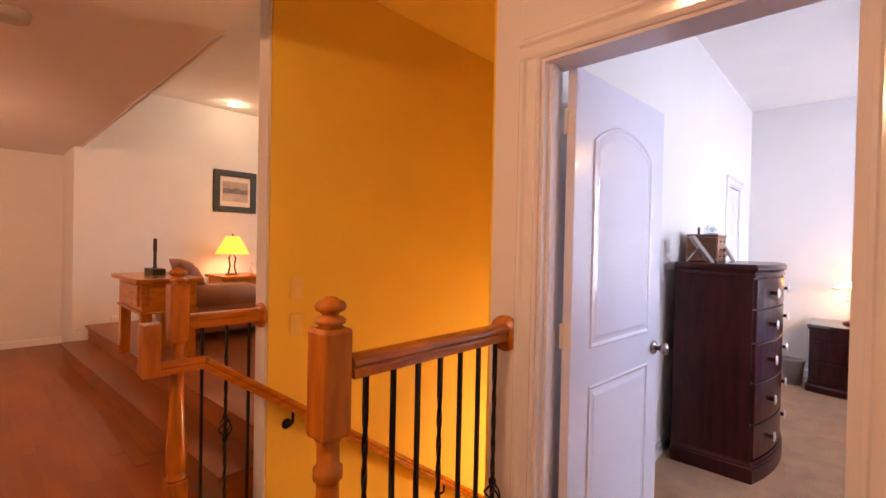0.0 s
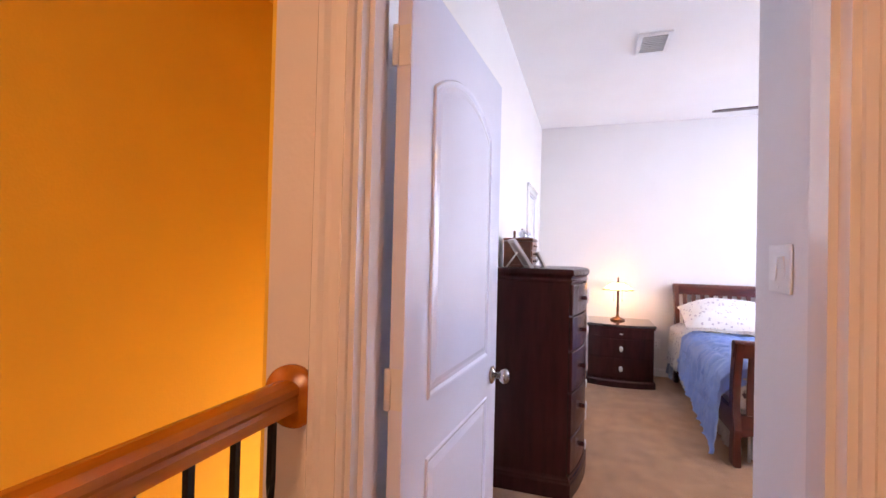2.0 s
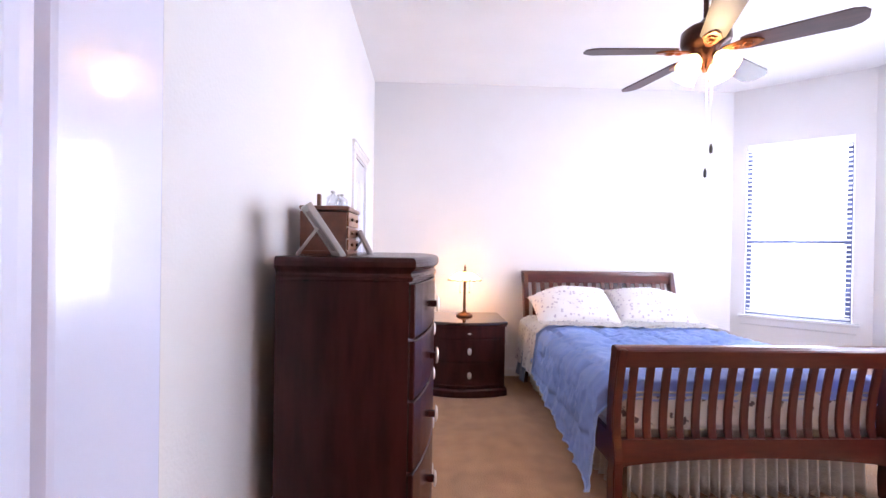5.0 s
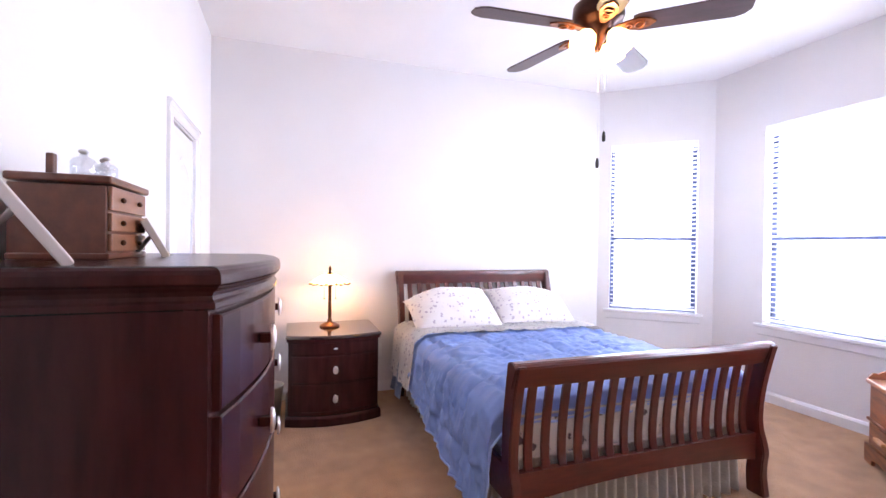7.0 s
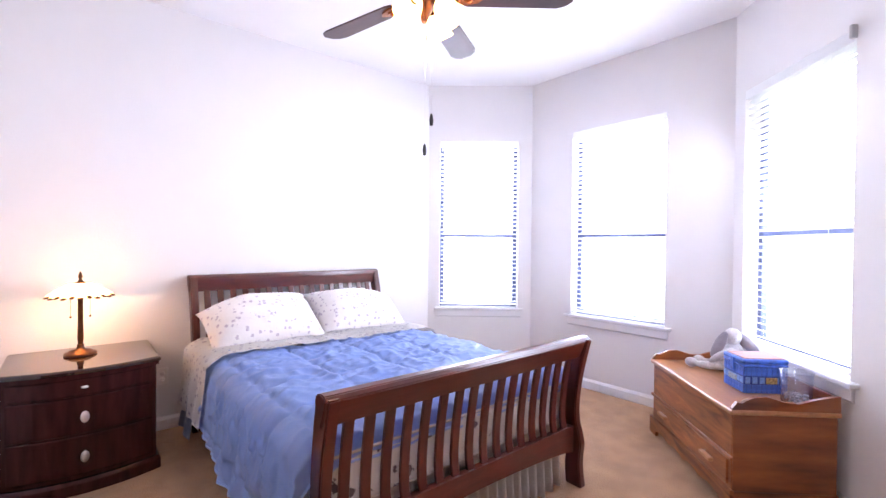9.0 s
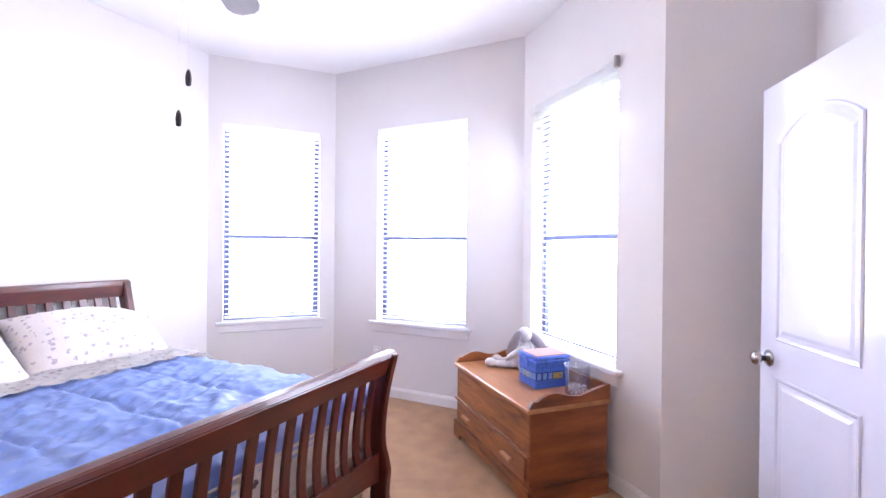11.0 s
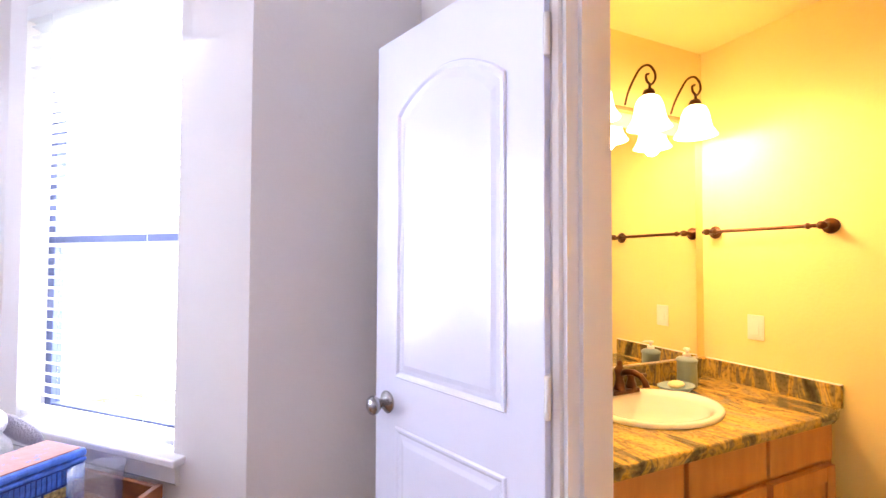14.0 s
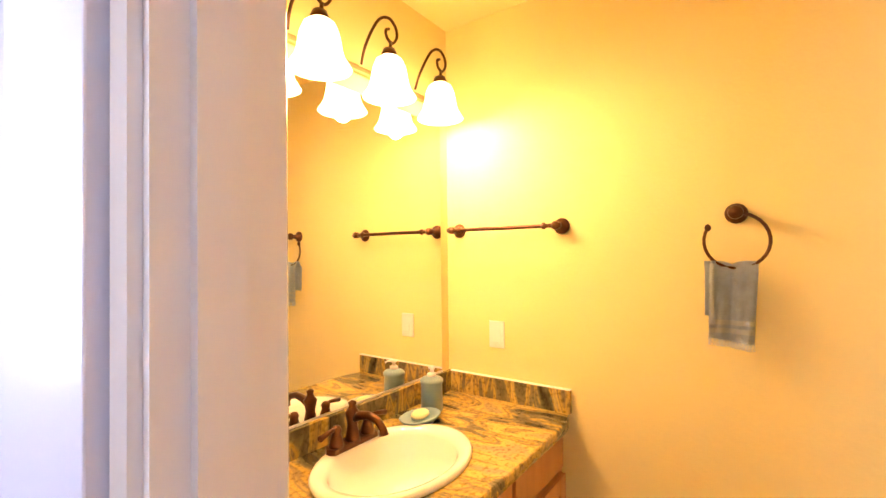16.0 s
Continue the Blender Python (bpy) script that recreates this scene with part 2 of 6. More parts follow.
def granite(name, stretch, gold):
    """Veined stone: gold and grey-green bands drawn out along one axis, with dark flecks."""
    m = material(name, (0.3, 0.2, 0.1), 0.12, 0, 0.5, 5, 0, 1, 0.3, 0, 0, stretch)
    t = m.node_tree
    b = t.nodes["Principled BSDF"]
    n = next(k for k in t.nodes if k.type == "TEX_NOISE")
    n.inputs["Scale"].default_value, n.inputs["Detail"].default_value, n.inputs["Distortion"].default_value = 3.6, 9, 0.9
    ramp = next(k for k in t.nodes if k.type == "VALTORGB").color_ramp
    ramp.elements[0].position, ramp.elements[1].position = 0.30, 0.74
    ramp.elements[0].color, ramp.elements[1].color = (0.035, 0.030, 0.016, 1), (0.58, 0.40, 0.11, 1)
    for at, c in ((0.38, (0.11, 0.10, 0.055, 1)), (0.46 - gold, (0.20, 0.17, 0.09, 1)), (0.50 - gold, (0.50, 0.34, 0.075, 1)), (0.54 - gold, (0.22, 0.17, 0.08, 1)), (0.59 - gold, (0.60, 0.42, 0.10, 1)), (0.66, (0.34, 0.27, 0.13, 1))):
        ramp.elements.new(at).color = c
    v = t.nodes.new("ShaderNodeTexNoise")
    v.inputs["Scale"].default_value, v.inputs["Detail"].default_value = 75, 4
    co = next(k for k in t.nodes if k.type == "TEX_COORD")
    t.links.new(co.outputs["Object"], v.inputs["Vector"])
    fr = t.nodes.new("ShaderNodeValToRGB")
    fr.color_ramp.elements[0].position, fr.color_ramp.elements[1].position = 0.34, 0.50
    fr.color_ramp.elements[0].color, fr.color_ramp.elements[1].color = (0.60, 0.57, 0.50, 1), (1, 1, 1, 1)
    t.links.new(v.outputs["Fac"], fr.inputs[0])
    mix = t.nodes.new("ShaderNodeMix")
    mix.data_type, mix.blend_type = "RGBA", "MULTIPLY"
    mix.inputs[0].default_value = 1.0
    t.links.new(b.inputs["Base Color"].links[0].from_socket, mix.inputs[6])
    t.links.new(fr.outputs[0], mix.inputs[7])
    t.links.new(mix.outputs[2], b.inputs["Base Color"])
    return m


GRANITE = granite("gold_and_grey_granite", (2.6, 0.8, 2.2), 0.03)
SPLASH = granite("gold_and_grey_granite_upright", (4.0, 4.0, 0.9), 0.0)

# ---- building helpers ----
def box(bm, x0, x1, y0, y1, z0, z1, bevel=0.0, m=None):
    """A block between two corners, its edges rounded by bevel."""
    made = bmesh.ops.create_cube(bm, size=1.0)["verts"]
    at = Matrix.Translation(((x0 + x1) / 2, (y0 + y1) / 2, (z0 + z1) / 2)) @ Matrix.Diagonal((abs(x1 - x0), abs(y1 - y0), abs(z1 - z0), 1))
    bmesh.ops.transform(bm, matrix=(m @ at) if m else at, verts=made)
    if bevel:
        edges = list({e for v in made for e in v.link_edges})
        bmesh.ops.bevel(bm, geom=edges, offset=bevel, segments=2, affect="EDGES", profile=0.5)
    return bm


def block(x0, x1, y0, y1, z0, z1, bevel=0.0):
    return box(bmesh.new(), x0, x1, y0, y1, z0, z1, bevel)


def lathe(profile, seg=24, at=(0, 0, 0), bm=None, m=None, caps=True):
    """A turned shape from (radius, height) pairs."""
    bm = bm or bmesh.new()
    m = m or Matrix.Translation(at)
    rings = []
    for r, z in profile:
        rings.append([bm.verts.new(m @ Vector((r * math.cos(6.28318 * k / seg), r * math.sin(6.28318 * k / seg), z))) for k in range(seg)])
    for a, b in zip(rings, rings[1:]):
        for k in range(seg):
            bm.faces.new((a[k], a[(k + 1) % seg], b[(k + 1) % seg], b[k]))
    for ring, flip in ((rings[0], True), (rings[-1], False)):
        if caps and profile[0 if flip else -1][0] > 0.0005:
            bm.faces.new(ring[::-1] if flip else ring)
    for f in bm.faces:
        f.smooth = True
    return bm


def tube(points, r, seg=8, bm=None):
    """A round rod along points; r is a number or one number for each point."""
    bm = bm or bmesh.new()
    pts = [Vector(p) for p in points]
    rs = r if isinstance(r, (list, tuple)) else [r] * len(pts)
    rings, side = [], None
    for i, p in enumerate(pts):
        d = (pts[min(i + 1, len(pts) - 1)] - pts[max(i - 1, 0)]).normalized()
        if side is None:
            side = d.orthogonal().normalized()
        side = (side - d * side.dot(d)).normalized()
        up = d.cross(side)
        rings.append([bm.verts.new(p + rs[i] * (side * math.cos(6.28318 * k / seg) + up * math.sin(6.28318 * k / seg))) for k in range(seg)])
    for a, b in zip(rings, rings[1:]):
        for k in range(seg):
            f = bm.faces.new((a[k], a[(k + 1) % seg], b[(k + 1) % seg], b[k]))
            f.smooth = True
    bm.faces.new(rings[0][::-1])
    bm.faces.new(rings[-1])
    return bm


def prism(outline, lo, hi, axis="z", bm=None):
    """A flat outline drawn out from lo to hi along an axis. For x the outline is (y, z), for y it is (x, z)."""
    bm = bm or bmesh.new()
    place = {"z": lambda a, b, c: (a, b, c), "x": lambda a, b, c: (c, a, b), "y": lambda a, b, c: (a, c, b)}[axis]
    low, high = ([bm.verts.new(place(a, b, c)) for a, b in outline] for c in (lo, hi))
    bm.faces.new(low[::-1])
    bm.faces.new(high)
    n = len(outline)
    for k in range(n):
        bm.faces.new((low[k], low[(k + 1) % n], high[(k + 1) % n], high[k]))
    bmesh.ops.recalc_face_normals(bm, faces=bm.faces)
    return bm


def blob(parts, seg=14, bm=None):
    """Rounded lumps: (centre, radii, turn) each."""
    bm = bm or bmesh.new()
    for c, r, turn in parts:
        m = pose(*c, *turn) @ Matrix.Diagonal((*r, 1))
        made = bmesh.ops.create_uvsphere(bm, u_segments=seg, v_segments=seg // 2 + 2, radius=1.0, matrix=m)["verts"]
        for f in {f for v in made for f in v.link_faces}:
            f.smooth = True
    return bm


def mesh_of(name, bm, mat):
    bmesh.ops.recalc_face_normals(bm, faces=bm.faces)
    me = bpy.data.meshes.new(name)
    bm.to_mesh(me)
    bm.free()
    me.materials.append(mat)
    return me


def part(name, bm, mat, parent, label=""):
    ob = new(name, mesh_of(name, bm, mat))
    ob.parent = parent
    if label:
        tagged(ob, label)
    return ob


def piece(name, me, parent, m):
    """One more object on a shared mesh."""
    ob = new(name, me)
    ob.parent, ob.matrix_basis = parent, m
    return ob


def thing(name, at, label, category, group="", turn=0.0):
    ob = new(name)
    ob.matrix_basis = pose(*at, 0, 0, turn)
    ob.empty_display_size = 0.1
    return tagged(ob, label, category, group)


def structure(name, bm, mat, label="", category="wall"):
    return tagged(new(name, mesh_of(name, bm, mat)), label, category, "", "structure")


def wall_pieces(p0, p1, thick, z0, z1, holes=()):
    """A wall from p0 to p1, its seen face on the line and its body to the right of it, with openings (s0, s1, low, high) cut through."""
    a, b = Vector((*p0, 0)), Vector((*p1, 0))
    d = (b - a).normalized()
    m = Matrix.Translation(a) @ Matrix(((d.x, -d.y, 0, 0), (d.y, d.x, 0, 0), (0, 0, 1, 0), (0, 0, 0, 1)))
    bm, s, length = bmesh.new(), 0.0, (b - a).length
    for s0, s1, low, high in sorted(holes):
        if s0 > s:
            box(bm, s, s0, -thick, 0, z0, z1, 0, m)
        if low > z0:
            box(bm, s0, s1, -thick, 0, z0, low, 0, m)
        if high < z1:
            box(bm, s0, s1, -thick, 0, high, z1, 0, m)
        s = s1
    if length > s:
        box(bm, s, length, -thick, 0, z0, z1, 0, m)
    return bm


# ---- bedroom shell ----
CEILING = 3.0
BED_X, CHEST_Y, BAY_Y = 6.22, 1.355, -3.22
E1, E2, E3, E4 = (6.22, -2.41), (5.50, -3.22), (3.65, -3.22), (2.69, -2.27)
SILL, HEADER = 0.67, 2.42
structure("wall_bed", wall_pieces((6.22, -2.41), (6.22, 1.46), 0.14, 0, CEILING), WALL, "off-white painted bedroom wall behind the bed")
structure("wall_chest", wall_pieces((6.36, CHEST_Y), (1.401, CHEST_Y), 0.055, 0, CEILING, [(0.745, 1.375, 0, 2.03)]), WALL, "off-white painted wall behind the tall chest")
structure("wall_bay_east", wall_pieces(E2, E1, 0.14, 0, CEILING, [(0.14, 0.96, SILL, HEADER)]), WALL, "white angled bay wall with a tall window")
structure("wall_bay_middle", wall_pieces(E3, E2, 0.14, 0, CEILING, [(0.48, 1.36, SILL, HEADER)]), WALL, "white bay wall with a tall window")
structure("wall_bay_west", wall_pieces(E4, E3, 0.14, 0, CEILING, [(0.32, 1.23, SILL, HEADER)]), WALL, "white angled bay wall above the cedar chest")
structure("wall_corner", wall_pieces((2.10, -2.27), E4, 0.14, 0, CEILING), WALL, "short off-white wall beside the bathroom door")
structure("wall_bath_door", wall_pieces((2.10, -0.4), (2.10, -2.41), 0.12, 0, CEILING, [(0.42, 1.055, 0, 2.045)]), WALL, "off-white wall with the bathroom doorway")
structure("wall_jog", wall_pieces((1.99, 0.19), (1.99, -0.4), 0.12, 0, CEILING), WALL, "off-white wall at the end of the entry passage")
structure("wall_passage", wall_pieces((1.40, 0.31), (1.99, 0.31), 0.12, 0, CEILING), WALL, "off-white passage wall with a light switch")
structure("wall_entry", wall_pieces((1.40, 1.30), (1.40, -0.18), 0.12, 0, CEILING, [(0.077, 0.90, 0, 2.02)]), WALL, "painted wall with the bedroom doorway")
structure("floor_carpet", prism([(1.34, 0.4), (1.40, 0.25), (1.9, 0.25), (1.95, -0.5), (2.04, -0.5), (2.04, -2.35), (2.65, -2.35), (3.60, -3.30), (5.55, -3.30), (6.30, -2.45), (6.30, 1.40), (1.34, 1.40)], -0.06, 0.0), CARPET, "tan cut-pile bedroom carpet", "floor")
structure("ceiling_bedroom", prism([(1.28, -0.5), (2.0, -0.5), (2.0, -2.41), (2.62, -2.41), (3.60, -3.36), (5.56, -3.36), (6.36, -2.47), (6.36, 1.46), (1.28, 1.46)], CEILING, CEILING + 0.12), CEIL, "smooth white bedroom ceiling", "ceiling")


def baseboard(p0, p1, label="white painted baseboard"):
    a, b = Vector((*p0, 0)), Vector((*p1, 0))
    d = (b - a).normalized()
    m = Matrix.Translation(a) @ Matrix(((d.x, -d.y, 0, 0), (d.y, d.x, 0, 0), (0, 0, 1, 0), (0, 0, 0, 1)))
    bm = prism([(0.001, 0.001), (0.016, 0.001), (0.016, 0.07), (0.010, 0.083), (0.006, 0.092), (0.001, 0.092)], 0.0, (b - a).length, "x")
    bmesh.ops.transform(bm, matrix=m, verts=bm.verts)
    return structure("baseboard", bm, TRIM, label, "baseboard")


for p, q in ((E1, (6.22, 1.355)), (E2, E1), (E3, E2), (E4, E3), ((2.10, -2.27), E4), ((6.22, 1.355), (5.70, 1.355)), ((4.90, 1.355), (1.45, 1.355)), ((1.44, 0.31), (1.99, 0.31))):
    baseboard(p, q)


# ---- doors ----
def casing(name, width, height, depth, label):
    """Jamb and moulded casing round an opening: local x across, y through the wall (0 to depth), base at the floor."""
    t = thing(name, (0, 0, 0), label, "door frame")
    t["kind"] = "structure"
    prof = [(0.0, 0.0), (0.0, 0.012), (0.010, 0.020), (0.016, 0.014), (0.036, 0.018), (0.048, 0.018), (0.058, 0.027), (0.071, 0.027), (0.077, 0.020), (0.077, 0.0)]
    for face, sign in ((0.0, -1), (depth, 1)):
        for side in (-1, 1):
            edge = side * width / 2
            bm = prism([(edge + side * (a - 0.006), face + sign * b) for a, b in prof], 0.001, height - 0.006, "z")
            part("side_casing", bm, TRIM, t)
        bm = prism([(face + sign * b, height + a - 0.006) for a, b in prof], -width / 2 - 0.071, width / 2 + 0.071, "x")
        part("head_casing", bm, TRIM, t)
    for side in (-1, 1):
        x = side * width / 2
        part("jamb", block(min(x, x - side * 0.018), max(x, x - side * 0.018), -0.001, depth + 0.001, 0.001, height), TRIM, t)
        x -= side * 0.018
        part("door_stop", block(min(x, x - side * 0.012), max(x, x - side * 0.012), 0.03, depth - 0.045, 0.001, height - 0.018), TRIM, t)
    part("head_jamb", block(-width / 2 + 0.018, width / 2 - 0.018, -0.001, depth + 0.001, height - 0.018, height), TRIM, t)
    return t


def arch(x0, x1, z0, z1, rise, n=14):
    """An outline with a low curved top."""
    top = [(x1 - (x1 - x0) * k / n, z1 + rise * math.sin(math.pi * k / n) ** 0.8) for k in range(n + 1)]
    return [(x0, z0), (x1, z0)] + top


def inset(points, d):
    cx, cz = sum(p[0] for p in points) / len(points), (min(p[1] for p in points) + max(p[1] for p in points)) / 2
    w, h = max(p[0] for p in points) - cx, max(p[1] for p in points) - cz
    return [(cx + (x - cx) * (1 - d / w), cz + (z - cz) * (1 - d / h)) for x, z in points]


def moulded_panel(points, face, sign):
    """A raised panel set in a moulded sunk border on a door's face."""
    bm = bmesh.new()
    steps = [(0.0, 0.001), (0.004, 0.006), (0.010, 0.005), (0.018, -0.0), (0.030, 0.0012), (0.044, 0.0045), (0.050, 0.0045)]
    rings = [[bm.verts.new((x, face + sign * out, z)) for x, z in inset(points, d)] for d, out in steps]
    for a, b in zip(rings, rings[1:]):
        for k in range(len(a)):
            bm.faces.new((a[k], a[(k + 1) % len(a)], b[(k + 1) % len(a)], b[k]))
    bm.faces.new(rings[-1])
    return bm


def knob_set(leaf, x, z, thick):
    for face, sign in ((0.0, -1), (thick, 1)):
        m = pose(x, face, z, 90 if sign < 0 else -90, 0, 0)
        rose = part("rose", lathe([(0.0, 0), (0.032, 0), (0.033, 0.004), (0.026, 0.010), (0.016, 0.013), (0.012, 0.016)], 24, (0, 0, 0), None, m), NICKEL, leaf, "brushed nickel rose")
        part("knob", lathe([(0.011, 0.012), (0.011, 0.030), (0.020, 0.036), (0.0265, 0.046), (0.0275, 0.054), (0.024, 0.061), (0.015, 0.066), (0.0, 0.067)], 24, (0, 0, 0), None, m), NICKEL, rose, "brushed nickel knob")


def panel_door(name, width, label, height=2.01, thick=0.035, knob=True, hinge_y=0.0):
    """A two-panel door, hinged at x = 0, its leaf along +x and y from 0 to thick."""
    t = thing(name, (0, 0, 0), label, "door")
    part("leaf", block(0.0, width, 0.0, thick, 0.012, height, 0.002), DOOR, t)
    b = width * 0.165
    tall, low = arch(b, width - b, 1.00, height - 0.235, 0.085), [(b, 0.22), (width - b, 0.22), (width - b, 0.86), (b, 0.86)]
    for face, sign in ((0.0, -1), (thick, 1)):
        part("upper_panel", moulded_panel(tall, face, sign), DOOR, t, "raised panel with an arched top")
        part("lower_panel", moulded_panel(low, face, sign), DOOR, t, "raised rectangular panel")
    if knob:
        knob_set(t, width - 0.062, 0.92, thick)
    for z in (0.25, 1.06, height - 0.19):
        h = part("hinge", lathe([(0.006, -0.045), (0.0075, -0.044), (0.0075, 0.044), (0.006, 0.045)], 10, (-0.006, hinge_y, z)), TRIM, t, "painted butt hinge")
        part("hinge_leaf", block(-0.0015, 0.0, 0.002, thick - 0.004, z - 0.045, z + 0.045), TRIM, h)
    return t


entry_frame = casing("door_frame_1", 0.823, 2.02, 0.12, "white moulded casing round the open bedroom doorway")
entry_frame.matrix_basis = pose(1.28, 0.8115, 0, 0, 0, -90)
bath_frame = casing("door_frame_2", 0.635, 2.045, 0.12, "white moulded casing round the bathroom doorway")
bath_frame.matrix_basis = pose(2.10, -1.1375, 0, 0, 0, 90)
closet_frame = casing("door_frame_3", 0.63, 2.03, 0.055, "white casing round the closed closet door")
closet_frame.matrix_basis = pose(5.30, CHEST_Y + 0.001, 0)

entry_door = panel_door("door_1", 0.786, "white two-panel door with arched top panel, standing open", hinge_y=0.035)
entry_door.matrix_basis = pose(1.396, 1.147, 0, 0, 0, -3.7)
bath_door = panel_door("door_2", 0.618, "white two-panel door with arched top panel, swung open", hinge_y=0.035)
bath_door.matrix_basis = pose(2.128, -1.448, 0, 0, 0, -71.7) @ pose(0.02, -0.035, 0)
closet_door = panel_door("door_3", 0.585, "closed white two-panel closet door", 2.0)
closet_door.matrix_basis = pose(5.008, CHEST_Y + 0.006, 0)
for d in (entry_door, bath_door, closet_door):
    d["kind"] = "structure"


# ---- windows ----
def tall_window(name, width, at, turn, label):
    """Local x across the opening (0 to width), y outwards from the inner wall face, z from the floor."""
    t = thing(name, at, label, "window", "bay windows", turn)
    t["kind"] = "structure"
    lo, hi, mid = SILL, HEADER, 1.435
    part("sill", block(-0.055, width + 0.055, -0.045, 0.10, lo - 0.022, lo + 0.006, 0.006), TRIM, t, "white painted sill board")
    part("apron", prism([(-0.001, lo - 0.022), (-0.018, lo - 0.022), (-0.018, lo - 0.085), (-0.010, lo - 0.095), (-0.001, lo - 0.095)], -0.03, width + 0.03, "x"), TRIM, t, "white moulded apron below the sill")
    fr = bmesh.new()
    for x0, x1, z0, z1 in ((0.0, 0.045, lo, hi), (width - 0.045, width, lo, hi), (0.045, width - 0.045, lo, lo + 0.05), (0.045, width - 0.045, hi - 0.05, hi), (0.045, width - 0.045, mid - 0.022, mid + 0.022)):
        box(fr, x0, x1, 0.098, 0.138, z0, z1, 0.003)
    part("window_frame", fr, FRAME, t, "dark bronze frame with a meeting rail")
    for z0, z1 in ((lo + 0.05, mid - 0.022), (mid + 0.022, hi - 0.05)):
        p = part("pane", block(0.045, width - 0.045, 0.116, 0.120, z0, z1), GLASS, t)
        p.visible_shadow = False
    return t


def blind(width, at, turn, bracket):
    """A white horizontal blind hung in a window opening, slats open."""
    t = thing("window_blind", at, "white horizontal slatted blind, lowered with open slats", "blind", "bay window blinds", turn)
    lo, hi = SILL + 0.006, HEADER
    part("headrail", block(0.004, width - 0.004, -0.004, 0.062, hi - 0.062, hi - 0.001, 0.004), SLAT, t, "white valance")
    slat = mesh_of("slat", prism([(-0.023, -0.0015), (0.0, 0.0025), (0.023, -0.0015), (0.023, 0.0010), (0.0, 0.0050), (-0.023, 0.0010)], 0.012, width - 0.012, "x"), SLAT)
    n = 37
    for k in range(n):
        piece("slat", slat, t, pose(0, 0.030, lo + 0.062 + (hi - 0.09 - lo - 0.062) * k / (n - 1), -14, 0, 0))
    if bracket:
        part("end_bracket", block(width - 0.004, width + 0.014, -0.034, -0.005, hi - 0.055, hi + 0.012, 0.003), BIN, t, "grey plastic headrail bracket")
    part("bottom_rail", block(0.012, width - 0.012, 0.006, 0.056, lo + 0.022, lo + 0.040, 0.003), SLAT, t)
    for x in (0.16, width - 0.16):
        part("ladder_cord", tube([(x, 0.004, lo + 0.040), (x, 0.004, hi - 0.06)], 0.0012, 5), SLAT, t)
    return t


for name, p, q, s0, s1 in (("window_1", E2, E1, 0.14, 0.96), ("window_2", E3, E2, 0.48, 1.36), ("window_3", E4, E3, 0.32, 1.23)):
    d = (Vector(q) - Vector(p)).normalized()
    ang = math.degrees(math.atan2(-d.y, -d.x))
    start = Vector(p) + d * s1
    tall_window(name, s1 - s0, (start.x, start.y, 0), ang, "tall double-hung window with a dark frame, bright daylight behind")
    blind(s1 - s0, (start.x, start.y, 0), ang, name == "window_3")
structure("ground", block(-60, 60, -60, 60, -3.2, -3.0), material("dry_grass_ground", (0.16, 0.17, 0.07), 0.95, 0, 0.3, 0.5), "dry lawn outside below the windows", "ground")
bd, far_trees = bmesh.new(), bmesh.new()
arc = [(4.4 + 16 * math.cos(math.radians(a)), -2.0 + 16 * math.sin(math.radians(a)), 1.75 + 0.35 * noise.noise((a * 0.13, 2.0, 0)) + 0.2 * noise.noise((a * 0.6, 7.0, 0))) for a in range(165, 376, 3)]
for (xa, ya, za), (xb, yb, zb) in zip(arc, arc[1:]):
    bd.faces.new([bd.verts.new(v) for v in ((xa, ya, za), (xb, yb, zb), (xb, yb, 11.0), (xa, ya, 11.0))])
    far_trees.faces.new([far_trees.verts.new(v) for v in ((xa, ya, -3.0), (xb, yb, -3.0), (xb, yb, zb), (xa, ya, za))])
structure("backdrop", bd, glow("hazy_bright_sky", (0.90, 0.93, 1.0), 12.0), "bright hazy overcast sky beyond the windows", "backdrop")
# band below the sky, dimmer than it; its sunlight is put in as glow
structure("backdrop_trees", far_trees, glow("glowing_distance", (0.92, 0.94, 1.0), 3.2), "pale treeline far beyond the windows, its sunlight put in as glow", "backdrop")


# ---- bath shell ----
BX, BY, BC = 0.673, -2.15, 2.36
structure("wall_bath_towel", wall_pieces((BX, -0.2), (BX, -2.27), 0.12, 0, 2.7), BATHWALL, "pale yellow bathroom wall with the towel bar")
structure("wall_bath_mirror", wall_pieces((BX, BY), (1.98, BY), 0.10, 0, 2.7), BATHWALL, "pale yellow bathroom wall behind the mirror")
structure("wall_bath_end", wall_pieces((1.97, -0.3), (BX, -0.3), 0.10, 0, 2.7), BATHWALL, "pale yellow bathroom end wall")
structure("wall_bath_inner", wall_pieces((1.974, -2.15), (1.974, -0.3), 0.004, 0, 2.7, [(0.60, 1.425, 0, 2.14)]), BATHWALL, "pale yellow bathroom face of the door wall")
structure("ceiling_bath", block(0.55, 1.98, -2.25, -0.2, BC, BC + 0.1), BATHWALL, "pale yellow bathroom ceiling", "ceiling")
structure("floor_bath", block(0.55, 2.04, -2.25, -0.2, -0.06, -0.004), material("beige_bath_tile", (0.5, 0.42, 0.32), 0.4, 0, 0.1, 5), "beige tile bathroom floor", "floor")

